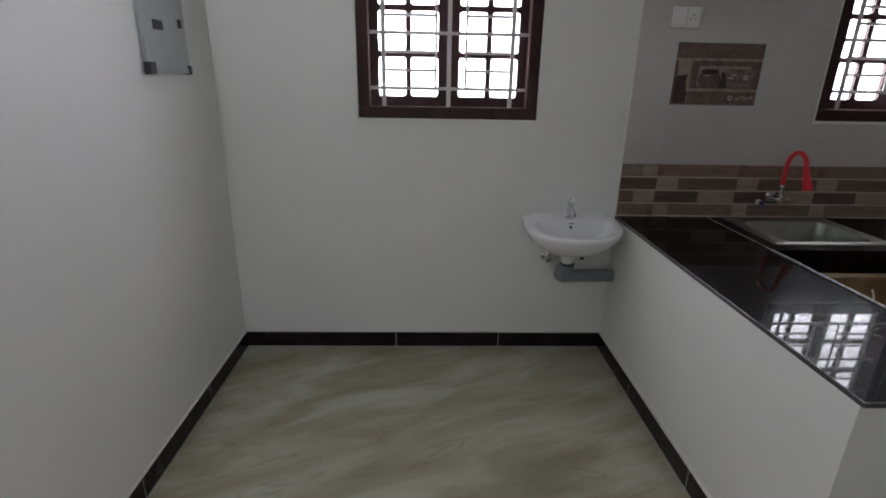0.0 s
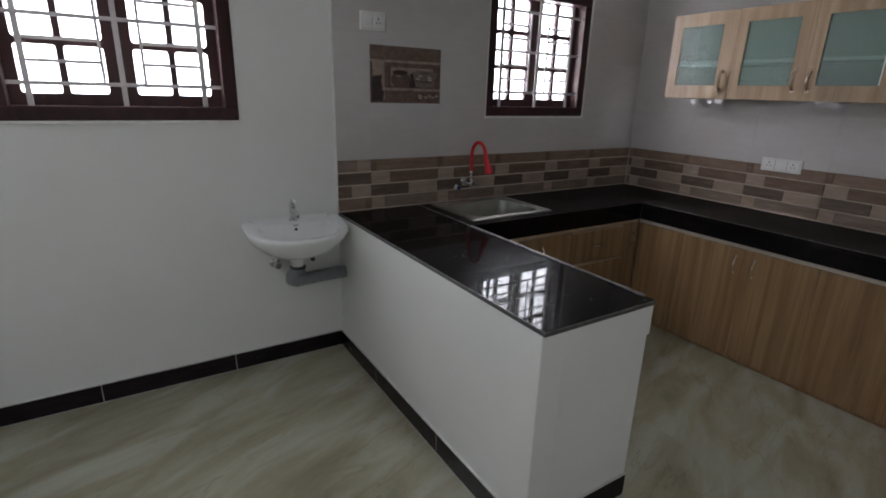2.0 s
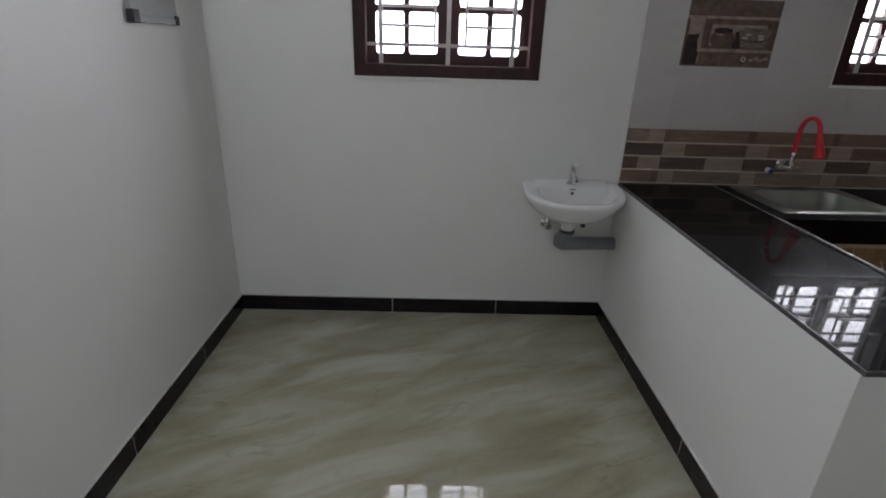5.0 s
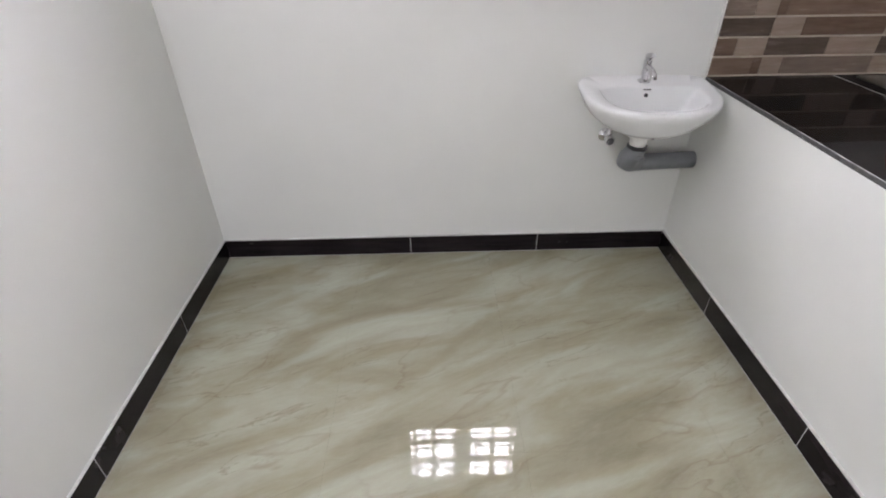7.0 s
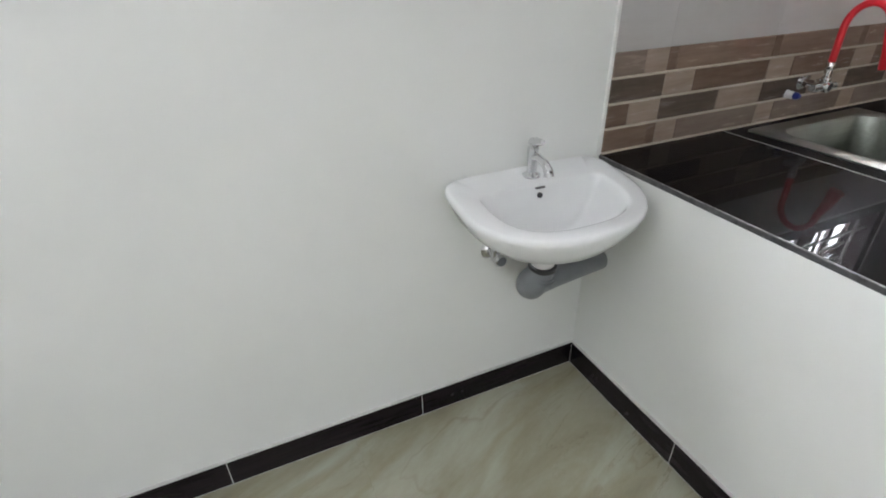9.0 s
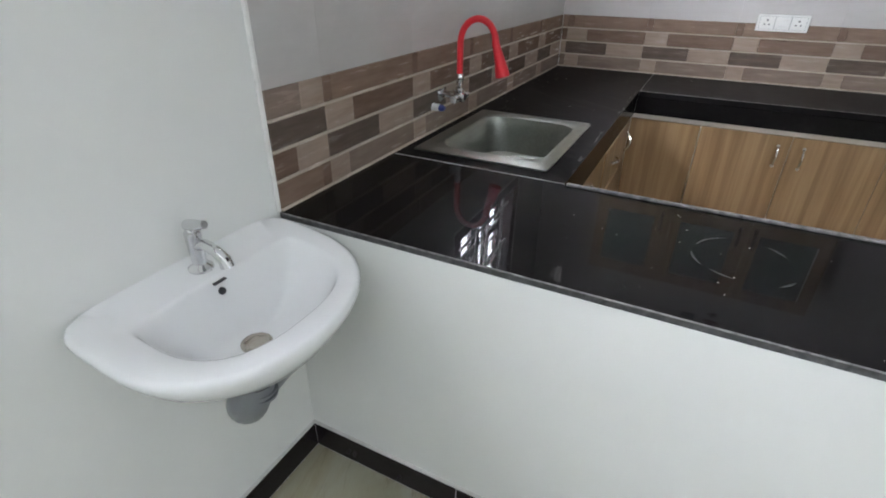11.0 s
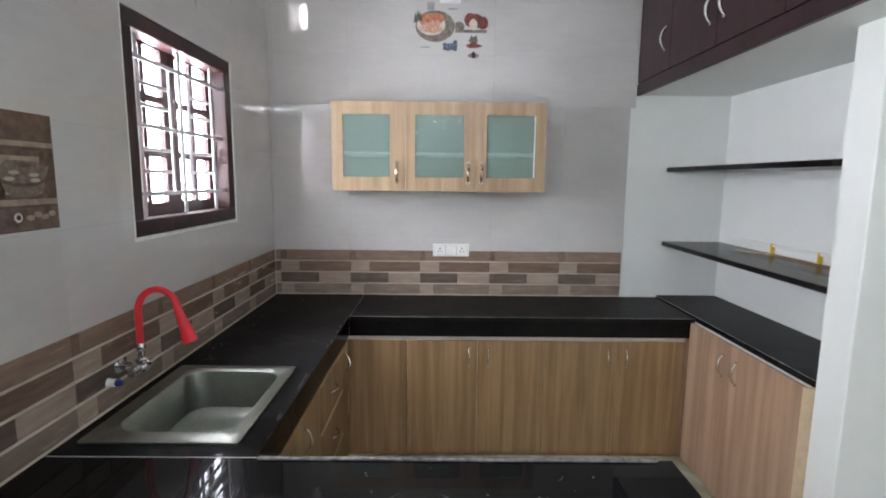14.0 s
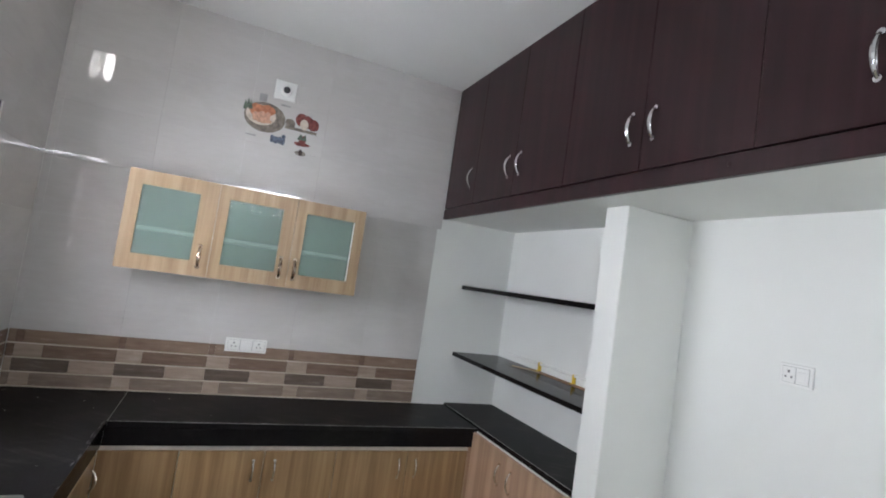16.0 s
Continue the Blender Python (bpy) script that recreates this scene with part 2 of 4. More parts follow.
def cabinet_glass(name, mirrored_grid):
    m = Mat(name, 0.2)
    ribs = m.noise(220, 1, 0.5, m.coords((1, 1, 0.02)))
    c = m.ramp(ribs, [(0.3, (0.38, 0.46, 0.425)), (0.7, (0.45, 0.53, 0.495))])
    # window grill's reflection, put into the glass colour as crossing lines
    if mirrored_grid:
        for d in ("Y", "Z"):
            w = m.node("ShaderNodeTexWave", Scale=12.0, Distortion=2.5, Detail=1.0)
            w.bands_direction = d
            m.link(m.coords(), w.inputs["Vector"])
            lines = m.ramp(w.outputs["Fac"], [(0.08, (0.62, 0.65, 0.64)), (0.35, (1, 1, 1)), (0.75, (1.0, 1.0, 1.0)), (0.95, (1.14, 1.13, 1.12))])
            c = m.mix(1.0, c, lines, "MULTIPLY")
    m.color(c)
    m.b.inputs["Coat Weight"].default_value = 0.8
    m.b.inputs["Coat Roughness"].default_value = 0.03
    waves = []
    for d in ("Y", "Z"):
        w = m.node("ShaderNodeTexWave", Scale=10.0, Distortion=0.6)
        w.bands_direction = d
        m.link(m.coords(), w.inputs["Vector"])
        waves.append(w.outputs["Fac"])
    weave = m.node("ShaderNodeBump", Strength=0.22 if mirrored_grid else 0.08, Distance=0.004)
    m.link(m.mix(0.5, waves[0], waves[1]), weave.inputs["Height"])
    m.link(weave.outputs["Normal"], m.b.inputs["Coat Normal"])
    clear = m.node("ShaderNodeBsdfTransparent", Color=(0.80, 0.92, 0.87, 1))
    both = m.node("ShaderNodeMixShader", Fac=0.68 if mirrored_grid else 0.7)
    m.link(m.b.outputs["BSDF"], both.inputs[1])
    m.link(clear.outputs["BSDF"], both.inputs[2])
    m.link(both.outputs["Shader"], m.t.nodes["Material Output"].inputs["Surface"])
    return m.m


CABGLASS = cabinet_glass("frosted_green_glass", False)
GRIDGLASS = cabinet_glass("grid_reflection_glass", True)


def window_glass():
    m = Mat("window_pane_glass", 0.02)
    m.color((0.95, 0.97, 0.97))
    m.b.inputs["Transmission Weight"].default_value = 1.0
    m.b.inputs["IOR"].default_value = 1.05
    return m.m


PANE = window_glass()


def glow(name, c, strength):
    m = Mat(name, 0.4)
    m.color((0.8, 0.8, 0.8))
    m.b.inputs["Emission Color"].default_value = (*c, 1)
    m.b.inputs["Emission Strength"].default_value = strength
    return m.m


TUBE = glow("lit_tube", (0.93, 0.98, 1.04), 66.0)
BULB = glow("lit_bulb", (1.0, 0.98, 0.95), 14.0)

# ---- mesh helpers ----
BASE = {}


def thing(name, loc, label, category, group="", kind=""):
    ob = new(name)
    ob.location = loc
    ob.empty_display_size = 0.05
    BASE[ob] = Vector(loc)
    return tagged(ob, label, category, group, kind)


def mesh_of(name, bm, material, at=(0, 0, 0), smooth=False):
    bmesh.ops.remove_doubles(bm, verts=bm.verts, dist=1e-5)
    bm.transform(Matrix.Translation(-Vector(at)))
    bmesh.ops.recalc_face_normals(bm, faces=bm.faces)
    me = bpy.data.meshes.new(name)
    bm.to_mesh(me)
    bm.free()
    for mat in material if isinstance(material, (list, tuple)) else [material]:
        me.materials.append(mat)
    if smooth:
        me.shade_smooth()
        me.set_sharp_from_angle(angle=radians(38))
    return me


def part(name, bm, material, parent, label="", smooth=False):
    """Links a bmesh, made in world places, as one mesh under a thing or a part."""
    at = BASE[parent]
    ob = new(name, mesh_of(name, bm, material, at, smooth))
    ob.parent = parent
    BASE[ob] = at.copy()
    return tagged(ob, label)


def single(name, bm, material, loc, label, category, group="", kind="", smooth=False):
    """A thing of one mesh."""
    ob = new(name, mesh_of(name, bm, material, loc, smooth))
    ob.location = loc
    BASE[ob] = Vector(loc)
    return tagged(ob, label, category, group, kind)


def box(x0, x1, y0, y1, z0, z1, bevel=0.0, seg=1, bm=None):
    b = bmesh.new()
    vs = [b.verts.new((x, y, z)) for x in (x0, x1) for y in (y0, y1) for z in (z0, z1)]
    for f in ((0, 1, 3, 2), (4, 6, 7, 5), (0, 4, 5, 1), (2, 3, 7, 6), (0, 2, 6, 4), (1, 5, 7, 3)):
        b.faces.new([vs[i] for i in f])
    if bevel:
        bmesh.ops.bevel(b, geom=b.edges[:], offset=bevel, segments=seg, affect="EDGES", profile=0.6)
    if bm is None:
        return b
    return join(bm, b)


def join(bm, b):
    m = bpy.data.meshes.new("tmp")
    b.to_mesh(m)
    b.free()
    bm.from_mesh(m)
    bpy.data.meshes.remove(m)
    return bm


def tube(pts, radius, seg=10, bm=None, flat=1.0):
    """A round rod along points; radius is one number or one for each point."""
    b = bmesh.new()
    pts = [Vector(p) for p in pts]
    n = len(pts)
    rad = radius if isinstance(radius, (list, tuple)) else [radius] * n
    rings = []
    side = None
    for i, p in enumerate(pts):
        d = (pts[min(i + 1, n - 1)] - pts[max(i - 1, 0)]).normalized()
        if side is None:
            side = d.orthogonal().normalized()
        side = (side - d * side.dot(d)).normalized()
        up = d.cross(side)
        rings.append([b.verts.new(p + (side * math.cos(a) * flat + up * math.sin(a)) * rad[i]) for a in (2 * math.pi * k / seg for k in range(seg))])
    for r0, r1 in zip(rings, rings[1:]):
        for k in range(seg):
            b.faces.new((r0[k], r0[(k + 1) % seg], r1[(k + 1) % seg], r1[k]))
    b.faces.new(rings[0][::-1])
    b.faces.new(rings[-1])
    return b if bm is None else join(bm, b)


def lathe(axis_at, profile, seg=20, axis="z", bm=None):
    """Turned shape: profile of (radius, height) along an axis."""
    d = {"z": Vector((0, 0, 1)), "x": Vector((1, 0, 0)), "y": Vector((0, 1, 0)), "-y": Vector((0, -1, 0)), "-x": Vector((-1, 0, 0))}[axis]
    side = d.orthogonal().normalized()
    up = d.cross(side)
    o = Vector(axis_at)
    b = bmesh.new()
    rings = [[b.verts.new(o + d * h + (side * math.cos(a) + up * math.sin(a)) * max(r, 1e-4)) for a in (2 * math.pi * k / seg for k in range(seg))] for r, h in profile]
    for r0, r1 in zip(rings, rings[1:]):
        for k in range(seg):
            b.faces.new((r0[k], r0[(k + 1) % seg], r1[(k + 1) % seg], r1[k]))
    b.faces.new(rings[0][::-1])
    b.faces.new(rings[-1])
    return b if bm is None else join(bm, b)


def arc(p0, p1, out, n=10):
    """Points of a bow handle from p0 to p1 that swells by the vector out."""
    p0, p1, out = Vector(p0), Vector(p1), Vector(out)
    return [p0.lerp(p1, i / n) + out * math.sin(math.pi * i / n) ** 0.6 for i in range(n + 1)]


def bow_handle(parent, p0, p1, out, r, mat=None):
    bm = tube(arc(p0, p1, out, 12), [r * (0.75 + 0.5 * math.sin(math.pi * i / 12)) for i in range(13)], 8)
    d = Vector(out).normalized()
    for p in (p0, p1):
        tube([Vector(p) - d * 0.002, Vector(p) + d * 0.006], r * 1.5, 8, bm)
    return part("handle", bm, mat or NICKEL, parent, "curved metal bow handle", True)


# ---- structure ----
RX, LX, BY, CZ = 3.538, -1.208, 2.86, 3.14
TW, TH, BAND = 0.466, 0.314, 1.163
NY = -0.12
W1 = (-0.466, 0.493, 1.39, 2.222)
W2 = (2.035, 2.932, 1.413, 2.222)


def rects_minus(rect, holes):
    out = [rect]
    for h in holes:
        nxt = []
        for a0, a1, b0, b1 in out:
            if h[0] >= a1 or h[1] <= a0 or h[2] >= b1 or h[3] <= b0:
                nxt.append((a0, a1, b0, b1))
                continue
            if h[0] > a0:
                nxt.append((a0, h[0], b0, b1))
            if h[1] < a1:
                nxt.append((h[1], a1, b0, b1))
            m0, m1 = max(a0, h[0]), min(a1, h[1])
            if h[2] > b0:
                nxt.append((m0, m1, b0, h[2]))
            if h[3] < b1:
                nxt.append((m0, m1, h[3], b1))
        out = nxt
    return out


# the back wall, with two window openings
bm = bmesh.new()
for a0, a1, b0, b1 in rects_minus((LX - 0.2, RX + 0.2, 0, CZ), [W1, W2]):
    box(a0, a1, BY, BY + 0.2, b0, b1, bm=bm)
wall_north = single("wall_north", bm, WALL, (0, BY, 0), "white painted wall with two small windows", "wall", kind="structure")
wall_east = single("wall_east", box(RX + 0.008, RX + 0.2, NY - 0.12, BY, 0, CZ), WALL, (RX, 0, 0), "white painted kitchen end wall", "wall", kind="structure")
single("wall_west", box(LX - 0.2, LX, -0.9, BY, 0, CZ), WALL, (LX, 0, 0), "plain white painted wall", "wall", kind="structure")
single("wall_niche", box(0.5, RX + 0.008, NY - 0.12, NY, 0, CZ), WALL, (0.5, NY, 0), "white painted wall behind the niche shelves", "wall", kind="structure")
single("pillar_wall", box(1.932, 2.076, NY, 0.287, 0, 2.185, 0.004), WALL, (1.98, 0.1, 0), "white painted fin wall beside the shelf niche", "wall", kind="structure")
single("loft_slab", box(0.5, RX + 0.008, NY, 0.47, 2.185, 2.245), WALL, (2, 0.2, 2.185), "white painted loft slab over the niche", "slab", kind="structure")
# added unseen hall behind: plain walls, two large openings for the fill lamps
bm = bmesh.new()
for a0, a1, b0, b1 in rects_minus((-3.0, 3.0, 0, CZ), [(-0.9, 1.7, 0.6, 2.3)]):
    box(a0, a1, -4.4, -4.2, b0, b1, bm=bm)
single("wall_south", bm, WALL, (0, -4.2, 0), "unseen plain white wall with an opening for a fill lamp", "wall", kind="structure")
bm = bmesh.new()
for a0, a1, b0, b1 in rects_minus((-4.2, -0.9, 0, CZ), [(-3.2, -1.2, 0.6, 2.3)]):
    box(-2.9, -2.7, a0, a1, b0, b1, bm=bm)
box(-2.7, LX - 0.2, -1.1, -0.9, 0, CZ, bm=bm)
single("wall_hall_west", bm, WALL, (-2.8, -2, 0), "unseen plain white wall with an opening for a fill lamp", "wall", kind="structure")
bm = box(2.8, 3.0, -4.2, NY - 0.12, 0, CZ)
single("wall_hall_east", bm, WALL, (2.9, -2, 0), "unseen plain white wall closing the hall", "wall", kind="structure")
single("ceiling", box(-3.0, RX + 0.2, -4.4, BY + 0.2, CZ, CZ + 0.15), CEIL, (0, 0, CZ), "flat white painted ceiling", "ceiling", kind="structure")
floor = single("floor", box(-3.0, RX + 0.2, -4.4, BY + 0.2, -0.15, -0.004), FLOORJOINT, (0, 0, 0), "glossy beige marble tile floor with golden veins", "floor", kind="structure")
single("ground", box(-300, 300, -300, 300, -0.6, -0.5), OUTSIDE, (0, 0, -0.5), "pale bare ground outside", "ground", kind="structure")

# skirting: black tiles with white joints
skirting = thing("baseboard", (0, 2.85, 0), "black glazed tile skirting with white joints", "baseboard", kind="structure")
backing = bmesh.new()


def skirt_run(axis, at, out, a, b, joints):
    """Tiles from a to b along an axis on a wall face at `at`; out is the way it stands proud."""
    cuts = [a] + sorted(j for j in joints if a + 0.03 < j < b - 0.03) + [b]
    lo, hi = sorted((at, at + out * 0.0103))
    lo2, hi2 = sorted((at, at + out * 0.011))
    if axis == "x":
        box(a, b, lo, hi, 0, 0.103, bm=backing)
    else:
        box(lo, hi, a, b, 0, 0.103, bm=backing)
    for c0, c1 in zip(cuts, cuts[1:]):
        if axis == "x":
            t = box(c0 + 0.0009, c1 - 0.0009, lo2, hi2, 0.002, 0.1, 0.001)
        else:
            t = box(lo2, hi2, c0 + 0.0009, c1 - 0.0009, 0.002, 0.1, 0.001)
        part("skirting_tile", t, SKIRT, skirting)


skirt_run("x", BY, -1, LX, 1.0, [0.358, -0.281])
skirt_run("y", LX, 1, -0.9, BY - 0.011, [2.3, 1.66, 1.02, 0.38, -0.26])
skirt_run("y", 1.0, -1, 1.106, BY - 0.011, [2.333, 1.69])
skirt_run("x", 1.106, -1, 0.989, 1.526, [])
skirt_run("x", 0.287, 1, 1.921, 2.076, [])
skirt_run("y", 1.932, -1, NY + 0.011, 0.287, [])
skirt_run("x", NY, 1, 0.5, 1.921, [1.5, 0.86])
part("joint_line", backing, WHITEGROUT, skirting, "thin white joint filler")


# ---- windows ----
def window(name, rect):
    x0, x1, z0, z1 = rect
    w = thing(name, ((x0 + x1) / 2, BY, z0), "dark maroon wooden window with closed six-pane shutters and pale grill", "window", "kitchen windows", "structure")
    fr = part("window_frame", bmesh.new(), MAROON, w)
    f0, f1, t = BY - 0.006, BY + 0.075, 0.062
    bm = bmesh.new()
    box(x0 + 0.001, x1 - 0.001, f0, f1, z0 + 0.001, z0 + t, 0.004, bm=bm)
    box(x0 + 0.001, x1 - 0.001, f0, f1, z1 - t, z1 - 0.001, 0.004, bm=bm)
    box(x0 + 0.001, x0 + t, f0 + 0.001, f1, z0 + t, z1 - t, 0.003, bm=bm)
    box(x1 - t, x1 - 0.001, f0 + 0.001, f1, z0 + t, z1 - t, 0.003, bm=bm)
    old = fr.data
    fr.data = mesh_of("window_frame", bm, MAROON, BASE[w])
    bpy.data.meshes.remove(old)
    # white plaster line round the frame
    bm = bmesh.new()
    box(x0 - 0.012, x1 + 0.012, BY - 0.0085, BY, z0 - 0.014, z0, 0.001, bm=bm)
    box(x1, x1 + 0.012, BY - 0.0085, BY, z0, z1, 0.001, bm=bm)
    box(x0 - 0.008, x0, BY - 0.0085, BY, z0, z1, 0.001, bm=bm)
    part("plaster_edge", bm, CAULK, w, "white plaster edge")
    # two closed shutters with three rows of two panes
    mid = (x0 + x1) / 2
    s0, s1 = BY + 0.076, BY + 0.10
    for a, b in ((x0 + 0.045, mid - 0.001), (mid + 0.001, x1 - 0.045)):
        sh = part("shutter", bmesh.new(), MAROON, w, "maroon wooden shutter with six panes")
        e0, e1 = (x0 + 0.106, mid - 0.055) if a < mid else (mid + 0.057, x1 - 0.106)
        zb, zt = z0 + 0.112, z1 - 0.066
        holes = []
        g = 0.027
        hw = (e1 - e0 - g) / 2
        hh = (zt - zb - 2 * 0.027) / 3
        for r in range(3):
            for c in range(2):
                holes.append((e0 + c * (hw + g), e0 + c * (hw + g) + hw, zb + r * (hh + 0.027), zb + r * (hh + 0.027) + hh))
        bm = bmesh.new()
        for q in rects_minus((a, b, z0 + 0.04, z1 - 0.04), holes):
            box(q[0], q[1], s0, s1, q[2], q[3], bm=bm)
        # rounded corners of the openings
        for h in holes:
            for cx, sx in ((h[0], 1), (h[1], -1)):
                for cz, sz in ((h[2], 1), (h[3], -1)):
                    pts = [(cx, cz)] + [(cx + sx * 0.014 * (1 - math.cos(u)), cz + sz * 0.014 * (1 - math.sin(u))) for u in (0, math.pi / 8, math.pi / 4, 3 * math.pi / 8, math.pi / 2)]
                    for y in (s0, ):
                        lo = [bm.verts.new((p, y, q)) for p, q in pts]
                        hi = [bm.verts.new((p, s1, q)) for p, q in pts]
                        bm.faces.new(lo)
                        bm.faces.new(hi[::-1])
                        for k in range(len(pts)):
                            k2 = (k + 1) % len(pts)
                            bm.faces.new((lo[k], lo[k2], hi[k2], hi[k]))
        old = sh.data
        sh.data = mesh_of("shutter", bm, MAROON, BASE[w])
        bpy.data.meshes.remove(old)
        for h in holes:
            pane = part("pane", box(h[0] - 0.004, h[1] + 0.004, s0 + 0.009, s0 + 0.013, h[2] - 0.004, h[3] + 0.004), PANE, sh)
            pane.visible_shadow = False
    # pale flat-bar grill in front of the shutters
    gy = BY + 0.02
    va, vm, vb = x0 + 0.136, mid + 0.002, x1 - 0.145
    hs = (z0 + 0.155, (z0 + z1) / 2 + 0.012, z1 - 0.145)

    def bar(ax0, ax1, az0, az1, d=0.0, deep=0.008):
        part("grill_bar", box(ax0, ax1, gy + d, gy + d + deep, az0, az1, 0.001), GRILL, w)
    for hz in hs:
        bar(x0 + t + 0.004, x1 - t - 0.004, hz - 0.0082, hz + 0.0082)
    for vx in (va, vm, vb):
        bar(vx - 0.011, vx + 0.011, z0 + t, z1 - t, 0.0085)
    for a, b in ((va, vm - 0.07), (vm + 0.09, vb)):
        inner = b if a == va else a
        bar(inner - 0.006, inner + 0.006, hs[0], hs[2], 0.017)
        for lo, hi in ((hs[0], hs[1]), (hs[1], hs[2])):
            for k in (1, 2):
                rz = lo + (hi - lo) * k / 3
                bar(a, b, rz - 0.0068, rz + 0.0068, 0.0255)
    return w


window("window_1", W1)
window("window_2", W2)

# ---- kitchen counters ----
# half wall of the peninsula
bm = box(1.0, 1.1, 1.106, BY, 0, 0.842, 0.0006)
single("peninsula_wall", bm, WALL, (1.05, 2, 0), "white painted half wall under the granite counter", "half wall", kind="structure")
bm = box(1.1, 1.528, 1.106, 1.22, 0, 0.72, 0.0006)
box(1.1, 1.542, 1.106, 1.22, 0.72, 0.842, 0.0006, bm=bm)
single("peninsula_end", bm, WALL, (1.3, 1.17, 0), "white painted end of the half wall with a small step", "half wall", kind="structure")
single("peninsula_inner", box(1.43, 1.5, 1.22, 2.3, 0, 0.842), WALL, (1.46, 1.7, 0), "white painted inner side of the half wall", "half wall", kind="structure")


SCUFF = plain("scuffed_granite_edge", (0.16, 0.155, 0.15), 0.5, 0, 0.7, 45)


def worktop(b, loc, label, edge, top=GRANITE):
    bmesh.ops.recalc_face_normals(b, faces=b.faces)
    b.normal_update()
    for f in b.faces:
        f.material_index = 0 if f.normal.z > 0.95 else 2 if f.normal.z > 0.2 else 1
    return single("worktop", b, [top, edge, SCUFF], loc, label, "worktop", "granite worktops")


TOP = 0.86
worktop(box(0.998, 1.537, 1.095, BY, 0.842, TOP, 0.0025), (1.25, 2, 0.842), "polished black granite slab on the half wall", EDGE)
bm = bmesh.new()
for a0, a1, b0, b1 in rects_minus((1.5375, RX, 2.262, BY), [(1.66, 2.16, 2.375, 2.765)]):
    box(a0, a1, b0, b1, 0.828, TOP, bm=bm)
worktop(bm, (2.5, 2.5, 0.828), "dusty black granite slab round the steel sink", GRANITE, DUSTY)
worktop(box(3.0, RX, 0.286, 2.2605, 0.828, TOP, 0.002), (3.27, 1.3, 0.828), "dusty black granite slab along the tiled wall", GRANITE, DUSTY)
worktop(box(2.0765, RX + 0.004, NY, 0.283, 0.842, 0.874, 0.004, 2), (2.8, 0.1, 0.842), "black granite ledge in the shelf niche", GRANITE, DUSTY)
single("slab_joint", box(1.5372, 1.5376, 2.262, BY - 0.012, 0.835, TOP + 0.0006), CAULK, (1.537, 2.5, 0.835), "pale filler line between granite slabs", "joint", "slab joints")
single("slab_joint", box(3.0, RX - 0.012, 2.2604, 2.2621, 0.835, TOP + 0.0004), EDGE, (3.2, 2.26, 0.835), "grey filler line between granite slabs", "joint", "slab joints")
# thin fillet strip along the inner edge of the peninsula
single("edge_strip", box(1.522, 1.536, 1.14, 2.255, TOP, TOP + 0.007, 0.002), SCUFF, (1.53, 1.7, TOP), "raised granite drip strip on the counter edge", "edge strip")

# black fascia under the slabs
single("fascia", box(3.006, 3.03, 0.29, 2.268, 0.742, 0.8275, 0.001), GRANITE, (3.02, 1.3, 0.742), "black granite fascia under the worktop", "fascia", "counter fascias")
single("fascia", box(1.54, 3.005, 2.268, 2.29, 0.742, 0.8275, 0.001), GRANITE, (2.3, 2.28, 0.742), "black granite fascia under the worktop", "fascia", "counter fascias")


def door_panel(parent, b, mat, label="", name="door"):
    return part(name, b, mat, parent, label)


def base_east():
    c = thing("base_cabinet", (3.25, 1.3, 0), "oak laminate base cabinet with four doors under the granite", "cabinet", "kitchen base cabinets")
    part("body", box(3.045, RX, 0.30, 2.25, 0.03, 0.74), CARCASS, c)
    part("top_strip", box(3.022, 3.04, 0.31, 2.285, 0.716, 0.741, 0.001), STRIP, c, "pale laminate strip")
    part("plinth", box(3.035, 3.044, 0.30, 2.28, 0.0, 0.03), LAMINATE, c)
    part("corner_panel", box(3.022, 3.042, 1.937, 2.2805, 0.022, 0.713, 0.0015), LAMINATE, c)
    part("filler", box(3.0205, 3.04, 0.2865, 0.3205, 0.0, 0.742, 0.001), LAMPINK, c)
    edges = [1.9355, 1.527, 1.146, 0.718, 0.322]
    handles = [1.578, 1.470, 0.770, 0.664]
    for a, b, h in zip(edges, edges[1:], handles):
        d = door_panel(c, box(3.020, 3.040, b + 0.0015, a - 0.0015, 0.022, 0.713, 0.0015), LAMINATE)
        bow_handle(d, (3.020, h, 0.565), (3.020, h, 0.665), (-0.026, 0, 0), 0.0055)
    return c


